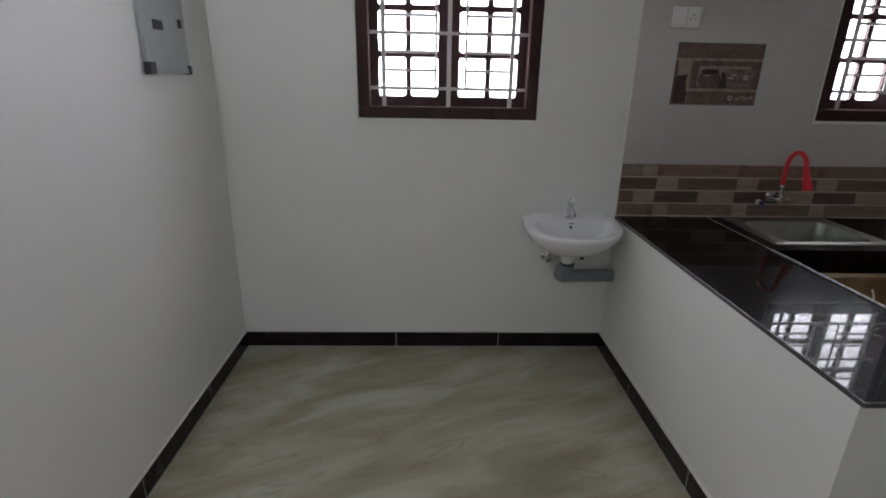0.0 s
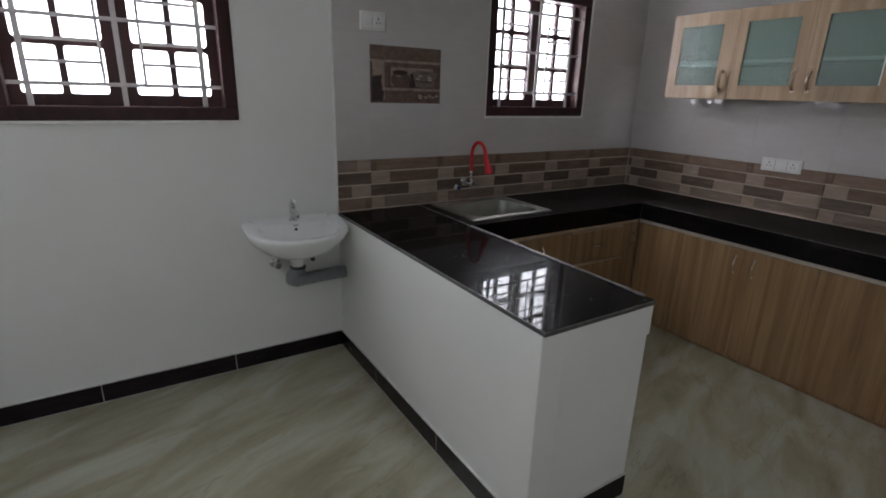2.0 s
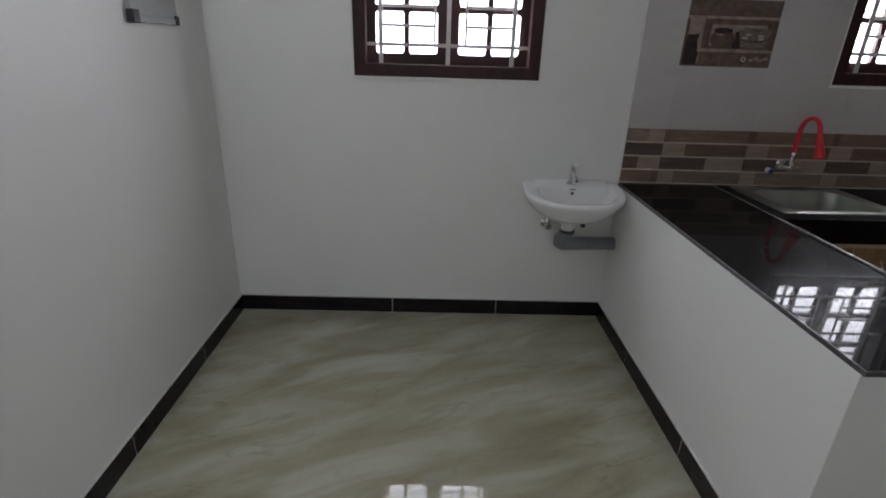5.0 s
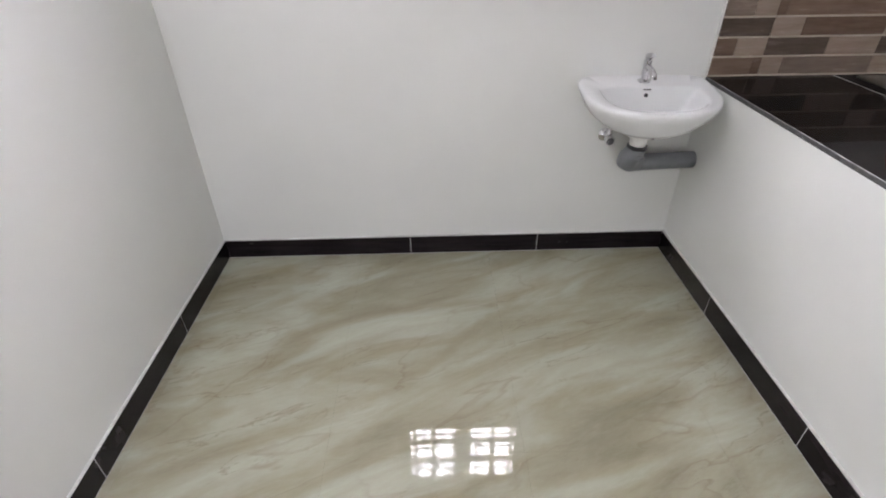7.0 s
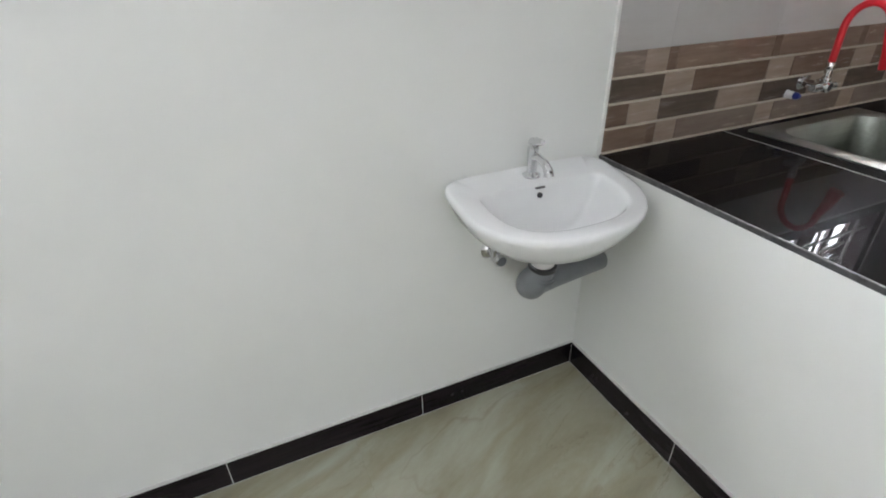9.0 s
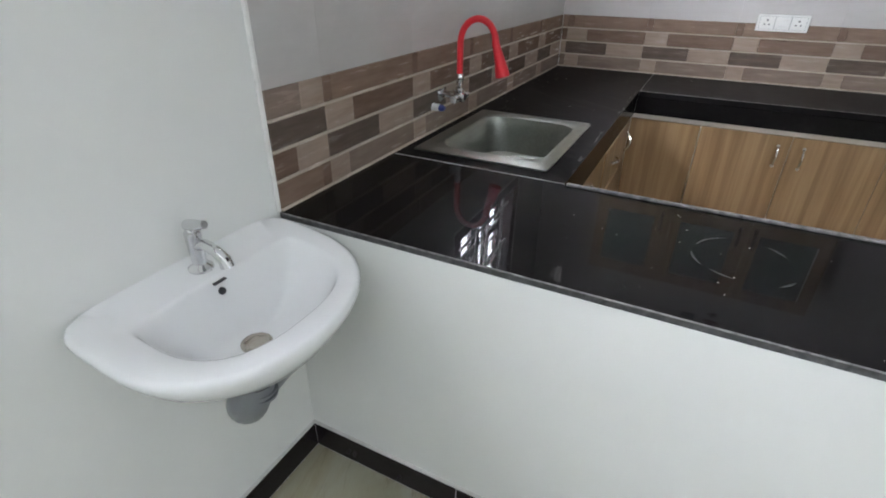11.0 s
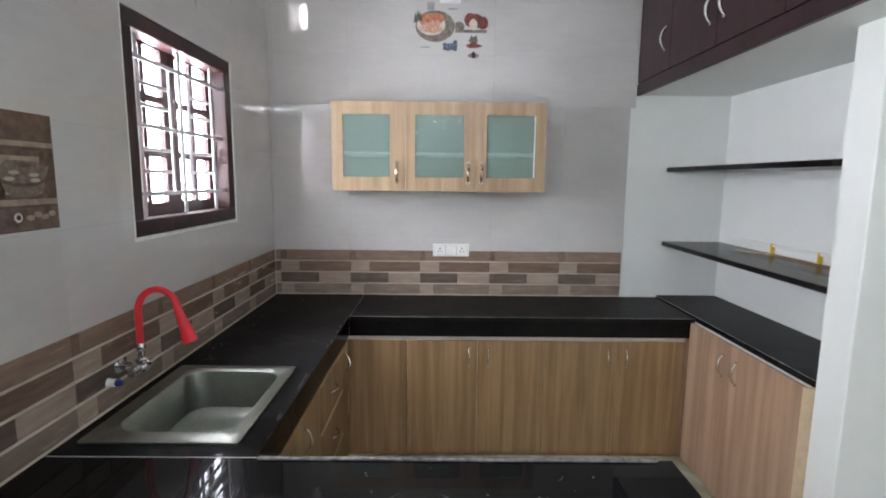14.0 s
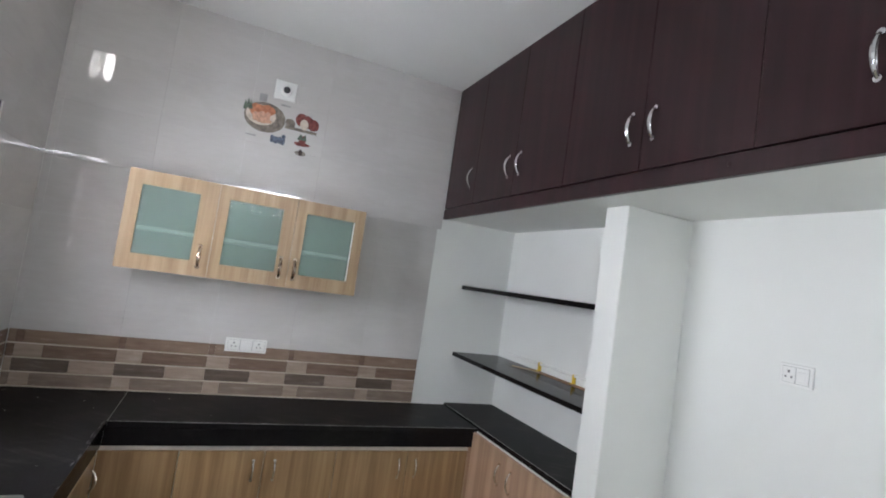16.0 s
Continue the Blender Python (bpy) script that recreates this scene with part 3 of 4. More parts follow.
def base_north():
    c = thing("base_cabinet", (2.3, 2.5, 0), "oak laminate sink cabinet with drawers and doors", "cabinet", "kitchen base cabinets")
    part("body", box(1.55, 3.04, 2.305, BY, 0.03, 0.64), CARCASS, c)
    part("top_strip", box(1.55, 3.018, 2.285, 2.30, 0.716, 0.741, 0.001), LIPPING, c, "pale laminate strip")
    part("plinth", box(1.55, 3.03, 2.295, 2.304, 0, 0.03), LAMINATE, c)
    for a, b, h in ((2.86, 3.0195, 2.955), (1.955, 2.358, 2.10), (1.552, 1.952, 1.9)):
        d = door_panel(c, box(a + 0.0015, b - 0.0015, 2.282, 2.302, 0.022, 0.713, 0.0015), LAMINATE)
        bow_handle(d, (h, 2.282, 0.55), (h, 2.282, 0.65), (0, -0.026, 0), 0.0055)
    for z0, z1, hz in ((0.49, 0.713, 0.60), (0.24, 0.482, 0.36), (0.022, 0.232, 0.13)):
        d = part("drawer", box(2.3615, 2.8575, 2.280, 2.302, z0, z1 - 0.01, 0.0015), LAMINATE, c)
        part("drawer_edge", box(2.3615, 2.8575, 2.279, 2.302, z1 - 0.0098, z1 - 0.002, 0.001), LIPPING, d, "pale edge strip")
        bow_handle(d, (2.56, 2.280, hz), (2.66, 2.280, hz), (0, -0.026, 0), 0.0055)
    return c


def base_south():
    c = thing("base_cabinet", (2.55, 0.1, 0), "pale oak laminate cabinet with two doors below the niche ledge", "cabinet", "kitchen base cabinets")
    part("body", box(2.10, 2.995, NY, 0.287, 0.02, 0.84), CARCASS, c)
    part("side_panel", box(2.0768, 2.10, NY + 0.02, 0.317, 0.0, 0.8405, 0.002), LIPPING, c, "pale edge-banded side panel")
    part("plinth", box(2.101, 2.995, 0.2875, 0.2905, 0, 0.02), LAMPINK, c)
    for a, b, h in ((2.102, 2.594, 2.537), (2.597, 2.998, 2.655)):
        d = door_panel(c, box(a, b, 0.291, 0.312, 0.012, 0.838, 0.0015), LAMPINK)
        bow_handle(d, (h, 0.312, 0.66), (h, 0.312, 0.77), (0, 0.026, 0), 0.0055)
    return c


base_east()
base_north()
base_south()


# ---- sink and taps ----
def rounded(x0, x1, y0, y1, r, n=5):
    pts = []
    for cx, cy, a0 in ((x1 - r, y1 - r, 0), (x0 + r, y1 - r, 90), (x0 + r, y0 + r, 180), (x1 - r, y0 + r, 270)):
        for k in range(n + 1):
            a = radians(a0 + 90 * k / n)
            pts.append((cx + r * math.cos(a), cy + r * math.sin(a)))
    return pts


def loft_rings(rings, close_last=True, close_first=False):
    b = bmesh.new()
    vs = [[b.verts.new((x, y, z)) for x, y in pts] for pts, z in rings]
    n = len(vs[0])
    for r0, r1 in zip(vs, vs[1:]):
        for k in range(n):
            b.faces.new((r0[k], r0[(k + 1) % n], r1[(k + 1) % n], r1[k]))
    if close_last:
        b.faces.new(vs[-1])
    if close_first:
        b.faces.new(vs[0][::-1])
    return b


sink = thing("kitchen_sink", (1.91, 2.57, 0.69), "brushed stainless steel drop-in sink in the worktop", "sink")
bm = loft_rings([
    (rounded(1.602, 2.212, 2.338, 2.812, 0.012), 0.8605),
    (rounded(1.602, 2.212, 2.338, 2.812, 0.012), 0.865),
    (rounded(1.606, 2.208, 2.342, 2.808, 0.014), 0.868),
    (rounded(1.662, 2.172, 2.378, 2.752, 0.075), 0.868),
    (rounded(1.668, 2.157, 2.383, 2.747, 0.075), 0.862),
    (rounded(1.68, 2.14, 2.398, 2.732, 0.08), 0.72),
    (rounded(1.70, 2.12, 2.418, 2.712, 0.08), 0.70),
    (rounded(1.79, 2.05, 2.49, 2.64, 0.07), 0.695),
])
part("bowl", bm, STEEL, sink, "", True)
part("drain", lathe((1.94, 2.57, 0.695), [(0.05, 0), (0.05, 0.004), (0.038, 0.004), (0.034, 0.001), (0.01, 0.001)], 20), CHROME, sink, "round chrome waste", True)
single("worktop_support", box(1.56, 1.59, 2.31, 2.85, 0.64, 0.828), CARCASS, (1.57, 2.6, 0.64), "white board under the sink worktop", "board")

tap = thing("sink_mixer_tap", (1.885, BY, 0.99), "wall tap with red flexible spout and chrome body", "tap")
bm = lathe((1.885, BY - 0.004, 0.99), [(0.03, 0), (0.03, 0.004), (0.022, 0.012), (0.014, 0.014), (0.014, 0.05), (0.02, 0.055), (0.02, 0.1), (0.014, 0.105)], 16, "-y")
tube([(1.885, 2.775, 0.995), (1.885, 2.775, 1.015), (1.885, 2.775, 1.02), (1.885, 2.775, 1.045)], [0.017, 0.017, 0.012, 0.012], 14, bm)
tube([(1.835, 2.77, 0.988), (1.94, 2.77, 0.988)], 0.012, 12, bm)
part("body", bm, CHROME, tap, "", True)
part("collar", tube([(1.885, 2.775, 1.045), (1.885, 2.775, 1.05), (1.885, 2.775, 1.068), (1.885, 2.775, 1.072)], [0.013, 0.015, 0.015, 0.013], 14), CHROME, tap, "chrome collar", True)
part("lever", tube([(1.845, 2.77, 0.99), (1.83, 2.765, 0.992), (1.80, 2.76, 0.994)], [0.016, 0.017, 0.013], 12), CHROME, tap, "chrome tap knob", True)
pts = [(1.885, 2.775, 1.07)]
for k in range(15):
    a = math.pi * k / 14
    pts.append((1.885 + 0.012 * k / 14, 2.775 - 0.065 + 0.065 * math.cos(a), 1.18 + 0.078 * math.sin(a)))
pts += [(1.90, 2.636, 1.15), (1.905, 2.628, 1.12), (1.91, 2.622, 1.09), (1.912, 2.618, 1.072)]
rr = [0.0115] * 14 + [0.0125, 0.0135, 0.016, 0.020, 0.0245, 0.026]
part("spout", tube(pts, rr, 14), REDRUBBER, tap, "red flexible rubber spout with flared head", True)

valve = thing("angle_valve", (1.82, BY, 0.955), "small white wall valve with a blue knob", "valve")
part("body", lathe((1.82, BY - 0.004, 0.955), [(0.018, 0), (0.018, 0.004), (0.013, 0.008), (0.013, 0.03)], 12, "-y"), WHITEPLASTIC, valve, "", True)
part("knob", lathe((1.82, BY - 0.034, 0.955), [(0.008, 0), (0.0125, 0.003), (0.0125, 0.014), (0.007, 0.024)], 12, "-y"), BLUE, valve, "blue knob", True)


# ---- wash basin ----
def outline(w, front, back, cx, cy, power=2.2, n=64):
    """D-shaped outline: full round in front, squarer behind."""
    pts = []
    for k in range(n):
        a = 2 * math.pi * k / n
        c, s = math.cos(a), math.sin(a)
        if s < 0:
            e = 2 / power
            pts.append((cx + w * math.copysign(abs(c) ** e, c), cy - front * abs(s) ** e))
        else:
            e = 2 / 7
            pts.append((cx + w * math.copysign(abs(c) ** e, c), cy + back * abs(s) ** e))
    return pts


basin = thing("wash_basin", (0.71, BY, 0.69), "white ceramic wall basin beside the half wall", "basin")
BX = 0.712
b = bmesh.new()
rows = [
    (outline(0.055, 0.06, 0.06, BX, 2.67), 0.693, 0.0),
    (outline(0.12, 0.10, 0.10, BX, 2.68), 0.70, 0.0),
    (outline(0.185, 0.165, 0.13, BX, 2.70), 0.728, 0.0),
    (outline(0.235, 0.20, 0.145, BX, 2.71), 0.765, 0.3),
    (outline(0.262, 0.216, 0.1495, BX, 2.71), 0.80, 1.0),
    (outline(0.270, 0.222, 0.1495, BX, 2.71), 0.817, 1.0),
    (outline(0.270, 0.222, 0.1495, BX, 2.71), 0.827, 1.0),
    (outline(0.266, 0.218, 0.1495, BX, 2.71), 0.833, 1.0),
    (outline(0.258, 0.211, 0.149, BX, 2.71), 0.835, 1.0),
    (outline(0.210, 0.168, 0.066, BX + 0.012, 2.71, 2.6), 0.828, 1.0),
    (outline(0.205, 0.162, 0.062, BX + 0.012, 2.71, 2.6), 0.825, 1.0),
    (outline(0.200, 0.157, 0.060, BX + 0.012, 2.71, 2.6), 0.816, 1.0),
    (outline(0.172, 0.138, 0.050, BX + 0.010, 2.71, 2.5), 0.768, 0.5),
    (outline(0.132, 0.112, 0.040, BX + 0.006, 2.70, 2.4), 0.732, 0.1),
    (outline(0.10, 0.078, 0.03, BX, 2.69), 0.713, 0.0),
    (outline(0.03, 0.03, 0.02, BX, 2.685), 0.708, 0.0),
]
vs = []
for pts, z, tilt in rows:
    ring = []
    for x, y in pts:
        lift = 0.0
        if tilt:
            u = (y - 2.49) / 0.37
            lift = tilt * (0.034 * max(0, u) ** 1.2 - 0.012 * (1 - u))
        ring.append(b.verts.new((x, min(y, BY - 0.0005), z + lift)))
    vs.append(ring)
n = len(vs[0])
for r0, r1 in zip(vs, vs[1:]):
    for k in range(n):
        b.faces.new((r0[k], r0[(k + 1) % n], r1[(k + 1) % n], r1[k]))
b.faces.new(vs[0][::-1])
b.faces.new(vs[-1])
bowl = part("bowl", b, CERAMIC, basin, "", True)
bowl.data.set_sharp_from_angle(angle=radians(48))
part("drain", lathe((BX, 2.685, 0.708), [(0.033, 0), (0.033, 0.004), (0.026, 0.005), (0.021, 0.002), (0.006, 0.002)], 20), BRASS, basin, "round metal waste with dull rim", True)
part("overflow_hole", lathe((BX + 0.006, 2.761, 0.815), [(0.008, -0.012), (0.008, 0.0), (0.0075, 0.001)], 14, "-y"), DARKPLASTIC, basin, "dark overflow hole", True)
part("overflow_slot", box(BX - 0.008, BX + 0.022, 2.7625, 2.78, 0.836, 0.839), DARKPLASTIC, basin, "thin dark mark")

ptap = thing("pillar_tap", (BX + 0.005, 2.815, 0.86), "chrome pillar tap with a lever on the basin", "tap")
TX, TY = BX + 0.005, 2.812
part("body", lathe((TX, TY, 0.857), [(0.026, 0), (0.026, 0.005), (0.018, 0.01), (0.0145, 0.014), (0.0155, 0.06), (0.0165, 0.085), (0.012, 0.09), (0.012, 0.096)], 18), CHROME, ptap, "", True)
part("spout", tube([(TX, TY, 0.91), (TX, TY - 0.03, 0.922), (TX, TY - 0.06, 0.915), (TX, TY - 0.08, 0.9), (TX, TY - 0.084, 0.885)], [0.011, 0.011, 0.012, 0.013, 0.014], 14), CHROME, ptap, "", True)
part("lever", tube([(TX + 0.002, TY + 0.012, 0.955), (TX, TY - 0.01, 0.96), (TX, TY - 0.045, 0.97)], [0.012, 0.0135, 0.008], 10, flat=1.0), CHROME, ptap, "chrome lever", True)

waste = thing("waste_pipe", (BX, 2.70, 0.52), "grey plastic waste pipe under the basin", "pipe")
part("nut", lathe((0.695, 2.69, 0.63), [(0.03, 0), (0.034, 0.004), (0.034, 0.03), (0.044, 0.036), (0.046, 0.066)], 20), WHITEPLASTIC, waste, "white plastic nut", True)
part("seal", lathe((0.695, 2.69, 0.618), [(0.042, 0), (0.042, 0.012), (0.03, 0.013)], 20), DARKPLASTIC, waste, "black rubber ring", True)
part("elbow", tube([(0.695, 2.69, 0.62), (0.686, 2.692, 0.595), (0.674, 2.70, 0.572), (0.676, 2.712, 0.553), (0.694, 2.73, 0.538), (0.73, 2.745, 0.531)], [0.04, 0.042, 0.045, 0.046, 0.044, 0.041], 20), PVC, waste, "", True)
for zz, rr_ in ((0.6, 0.0445), (0.588, 0.0455)):
    part("ridge", tube([(0.692, 2.691, zz + 0.003), (0.691, 2.692, zz - 0.003)], rr_, 20), PVC, waste, "", True)
part("pipe", tube([(0.71, 2.738, 0.529), (0.8, 2.755, 0.526), (0.9, 2.77, 0.522), (0.985, 2.782, 0.519), (0.9985, 2.784, 0.518)], [0.037, 0.037, 0.037, 0.037, 0.037], 20), PVC, waste, "", True)
single("pipe_plug", lathe((0.83, BY, 0.60), [(0.014, 0), (0.014, 0.01), (0.008, 0.012)], 12, "-y"), DARKPLASTIC, (0.83, BY, 0.6), "small dark plug in the wall under the basin", "plug", smooth=True)

av = thing("stop_valve", (0.61, BY, 0.61), "chrome angle stop valve on the wall", "valve")
part("flange", lathe((0.612, BY, 0.612), [(0.03, 0), (0.03, 0.003), (0.02, 0.012), (0.012, 0.014), (0.012, 0.05)], 16, "-y"), CHROME, av, "", True)
part("body", tube([(0.612, 2.815, 0.595), (0.612, 2.815, 0.60), (0.612, 2.815, 0.64), (0.612, 2.815, 0.655)], [0.012, 0.016, 0.016, 0.01], 12), CHROME, av, "", True)
part("knob", lathe((0.612, 2.80, 0.612), [(0.014, 0), (0.022, 0.006), (0.022, 0.014), (0.016, 0.022)], 10, "-y"), CHROME, av, "chrome knob", True)


# ---- wall cabinet ----
def wall_cabinet():
    y0, y1, z0, z1, xf = 1.128, 2.403, 1.564, 2.09, 3.255
    c = thing("wall_cabinet", (3.4, 1.765, z0), "light oak wall cabinet with three frosted glass doors", "cabinet")
    bm = bmesh.new()
    xb = RX - 0.0005
    box(xf + 0.02, xb, y0, y0 + 0.018, z0, z1, 0.001, bm=bm)
    box(xf + 0.02, xb, y1 - 0.018, y1, z0, z1, 0.001, bm=bm)
    box(xf + 0.02, xb, y0 + 0.018, y1 - 0.018, z1 - 0.018, z1, 0.001, bm=bm)
    box(xf + 0.02, xb, y0 + 0.018, y1 - 0.018, z0, z0 + 0.018, 0.001, bm=bm)
    part("body", bm, CABWOOD, c)
    part("back_panel", box(xb - 0.006, xb, y0 + 0.018, y1 - 0.018, z0 + 0.018, z1 - 0.018), INNER, c, "inner back panel, greyed for the shade inside")
    part("shelf", box(xf + 0.021, xb - 0.006, y0 + 0.018, y1 - 0.018, 1.778, 1.796), WHITEPLASTIC, c, "white inner shelf")
    cuts = [(y1, 1.962, 2.335, 2.055, 2.014), (1.962, 1.539, 1.905, 1.614, 1.588), (1.539, y0, 1.48, 1.19, 1.509)]
    for a, b, g1, g0, h in cuts:
        a, b = a - 0.001, b + 0.001
        bm = bmesh.new()
        for q in rects_minus((b, a, z0 + 0.001, z1 - 0.001), [(g0, g1, 1.647, 2.012)]):
            box(xf, xf + 0.019, q[0], q[1], q[2], q[3], bm=bm)
        d = part("door", bm, CABWOOD, c)
        part("pane", box(xf + 0.006, xf + 0.010, g0 - 0.004, g1 + 0.004, 1.643, 2.016), GRIDGLASS if g0 > 1.5 else CABGLASS, d, "pale green glass with a grid reflection in its colour" if g0 > 1.5 else "pale green frosted glass")
        bow_handle(d, (xf, h, 1.62), (xf, h, 1.73), (-0.03, 0, 0), 0.0085, BRONZE)
    part("glass_bead", box(xf + 0.0035, xf + 0.0058, 1.191, 1.197, 1.65, 2.01), WHITEPLASTIC, c, "white bead at the glass edge")
    return c


wall_cabinet()


# ---- loft cupboard ----
def loft_cupboard():
    c = thing("loft_cupboard", (2.0, 0.45, 2.185), "dark maroon laminate overhead loft cupboard with chrome handles", "cupboard")
    part("rail", box(0.5, RX, 0.472, 0.497, 2.18, 2.252, 0.002), LOFTWOOD, c, "maroon bottom rail")
    part("frame", box(0.5, RX, 0.472, 0.476, 2.252, CZ - 0.001), LOFTWOOD, c)
    edges = [RX - 0.001, 3.10, 2.625, 2.16, 1.685, 1.225, 0.86, 0.5]
    hs = [3.16, 2.682, 2.565, 1.741, 1.627, 0.92, 0.80]
    for a, b, h in zip(edges, edges[1:], hs):
        d = part("door", box(b + 0.0015, a - 0.0015, 0.478, 0.496, 2.258, CZ - 0.004, 0.0015), LOFTWOOD, c)
        bow_handle(d, (h, 0.496, 2.372), (h, 0.496, 2.492), (0, 0.03, 0), 0.007, CHROME)
    part("screw_cap", lathe((1.30, 0.4965, 2.22), [(0.008, 0), (0.008, 0.002), (0.006, 0.003)], 10, "y"), LOFTWOOD, c, "", True)
    return c


loft_cupboard()

# ---- niche shelves and what lies there ----
for z in (1.728, 1.241):
    single("niche_shelf", box(2.0765, RX + 0.006, NY, 0.268, z - 0.028, z, 0.003), GRANITE, (2.8, 0.1, z - 0.028), "black granite shelf in the white niche", "shelf", "niche shelves")
rod = thing("plastic_rod", (2.85, -0.08, 1.241), "clear plastic strip with yellow ties leaning on the shelf", "rod")
part("tube", tube([(2.25, -0.105, 1.295), (2.8, -0.106, 1.29), (3.385, -0.108, 1.286)], 0.009, 8), WHITEPLASTIC, rod, "", True)
for x in (2.985, 2.632):
    bm = box(x - 0.005, x + 0.005, -0.118, -0.092, 1.2415, 1.30, 0.003)
    box(x - 0.005, x + 0.005, -0.094, -0.075, 1.2415, 1.246, 0.001, bm=bm)
    part("tie", bm, YELLOW, rod, "yellow tape tie")
single("card_strip", box(2.2, 3.05, -0.112, -0.055, 1.2412, 1.2442, 0.001), CARD, (2.6, -0.08, 1.241), "brown cardboard strip lying on the shelf", "cardboard")
single("stick", tube([(3.12, 0.02, 1.2442), (3.0, -0.03, 1.2475), (2.9, -0.045, 1.249)], 0.003, 6), LIPPING, (3.0, -0.02, 1.242), "thin yellowish stick lying on the shelf", "stick", smooth=True)


# ---- electrical ----
def switch_plate(name, wall, a0, a1, z0, z1, label, modules, category="switch plate"):
    """wall: (axis, place, sign) of the face; a runs along the wall."""
    ax, at, sg = wall
    base = ((at, (a0 + a1) / 2, z0) if ax == "x" else ((a0 + a1) / 2, at, z0))
    s = thing(name, base, label, category)

    def slabx(u0, u1, w0, w1, d0, d1, bev):
        lo, hi = sorted((at + sg * d0, at + sg * d1))
        return box(lo, hi, u0, u1, w0, w1, bev) if ax == "x" else box(u0, u1, lo, hi, w0, w1, bev)
    part("plate", slabx(a0, a1, z0, z1, 0, 0.011, 0.003), WHITEPLASTIC, s)
    m = 0.012
    w = (a1 - a0 - 2 * m) / len(modules)
    for i, kind in enumerate(modules):
        u0 = a0 + m + i * w
        # thin grey sheet round the module, drawn in place of the joint's shade
        part("shadow_gap", slabx(u0 + 0.0002, u0 + w - 0.0002, z0 + m - 0.0015, z1 - m + 0.0015, 0.0105, 0.0113, 0), GREYPLASTIC, s)
        md = part("module", slabx(u0 + 0.002, u0 + w - 0.002, z0 + m, z1 - m, 0.011, 0.0135, 0.001), WHITEPLASTIC, s)
        uc, zc = u0 + w / 2, (z0 + z1) / 2
        if kind == "socket":
            for du, dz, r in ((0, 0.012, 0.0045), (-0.011, -0.008, 0.0035), (0.011, -0.008, 0.0035)):
                part("pin_hole", slabx(uc + du - r, uc + du + r, zc + dz - r, zc + dz + r, 0.0136, 0.0142, 0), PINHOLE, md, "dark pin hole")
        elif kind == "switch":
            part("rocker", slabx(uc - w * 0.3, uc + w * 0.3, zc - 0.016, zc + 0.016, 0.0136, 0.018, 0.002), WHITEPLASTIC, md, "white rocker switch")
    return s


switch_plate("switch_plate", ("x", RX, -1), 1.558, 1.798, 1.128, 1.212, "white socket board on the tiled wall", ["socket", "switch", "socket"])
switch_plate("switch_plate", ("y", BY - 0.008, -1), 1.151, 1.302, 1.868, 1.965, "white switch board on the tiled wall", ["switch", "socket"])
switch_plate("switch_plate", ("y", NY, 1), 1.345, 1.465, 1.53, 1.612, "white socket plate on the plain recess wall", ["switch", "socket"])

db = thing("distribution_board", (LX, 2.37, 1.597), "grey metal distribution board with dark corner caps", "electric panel")
part("door", box(LX, LX + 0.022, 2.192, 2.548, 1.60, 2.06, 0.004, 2), PANELGREY, db)
part("bottom_trim", box(LX, LX + 0.026, 2.235, 2.52, 1.597, 1.622, 0.003), PANELGREY, db)
for a, b in ((2.188, 2.236), (2.519, 2.552)):
    part("corner_cap", box(LX, LX + 0.028, a, b, 1.594, 1.642 if a < 2.3 else 1.632, 0.003), DARKPLASTIC, db, "dark plastic corner cap")
part("label_plate", box(LX + 0.022, LX + 0.0235, 2.262, 2.345, 1.765, 1.802, 0.0005), DARKPLASTIC, db, "dark blank label")
part("latch", box(LX + 0.022, LX + 0.03, 2.478, 2.503, 1.785, 1.82, 0.002), DARKPLASTIC, db, "black latch")

# tube lamp high on the west wall, lit
lamp = thing("tube_light", (LX, 1.55, 2.66), "lit white tube lamp on the plain wall", "lamp")
part("batten", box(LX, LX + 0.03, 0.9, 2.25, 2.665, 2.705, 0.004), WHITEPLASTIC, lamp)
part("tube", tube([(LX + 0.05, 0.95, 2.69), (LX + 0.05, 2.2, 2.69)], 0.014, 12), TUBE, lamp, "glowing tube", True)
for y in (0.94, 2.205):
    part("holder", box(LX + 0.02, LX + 0.07, y - 0.012, y + 0.012, 2.67, 2.71, 0.003), WHITEPLASTIC, lamp)

holder = thing("wall_bulb", (2.75, BY, 2.75), "small lit bulb on a holder above the window", "lamp")
part("rose", lathe((2.80, BY - 0.008, 2.95), [(0.035, 0), (0.035, 0.01), (0.018, 0.02), (0.018, 0.042)], 16, "-y"), WHITEPLASTIC, holder, "", True)
part("bulb", lathe((2.80, BY - 0.05, 2.76), [(0.005, 0), (0.02, 0.015), (0.028, 0.05), (0.031, 0.10), (0.028, 0.15), (0.02, 0.185), (0.008, 0.2)], 16), BULB, holder, "glowing bulb", True)
part("cable", tube([(2.79, BY - 0.012, 2.88), (2.70, BY - 0.02, 2.72), (2.675, BY - 0.02, 2.66), (2.672, BY - 0.014, 2.60), (2.65, BY - 0.013, 2.575), (2.63, BY - 0.012, 2.56)], 0.0035, 6), GREYPLASTIC, holder, "thin grey cable", True)

lh = thing("lamp_holder", (RX, 1.70, 2.73), "square white lamp holder plate on the tiled wall", "lamp holder")
part("plate", box(RX - 0.012, RX, 1.634, 1.765, 2.727, 2.848, 0.003), WHITEPLASTIC, lh)
part("socket", lathe((RX - 0.012, 1.695, 2.785), [(0.034, 0), (0.034, 0.01), (0.03, 0.028), (0.024, 0.03), (0.022, 0.022)], 20, "-x"), WHITEPLASTIC, lh, "", True)
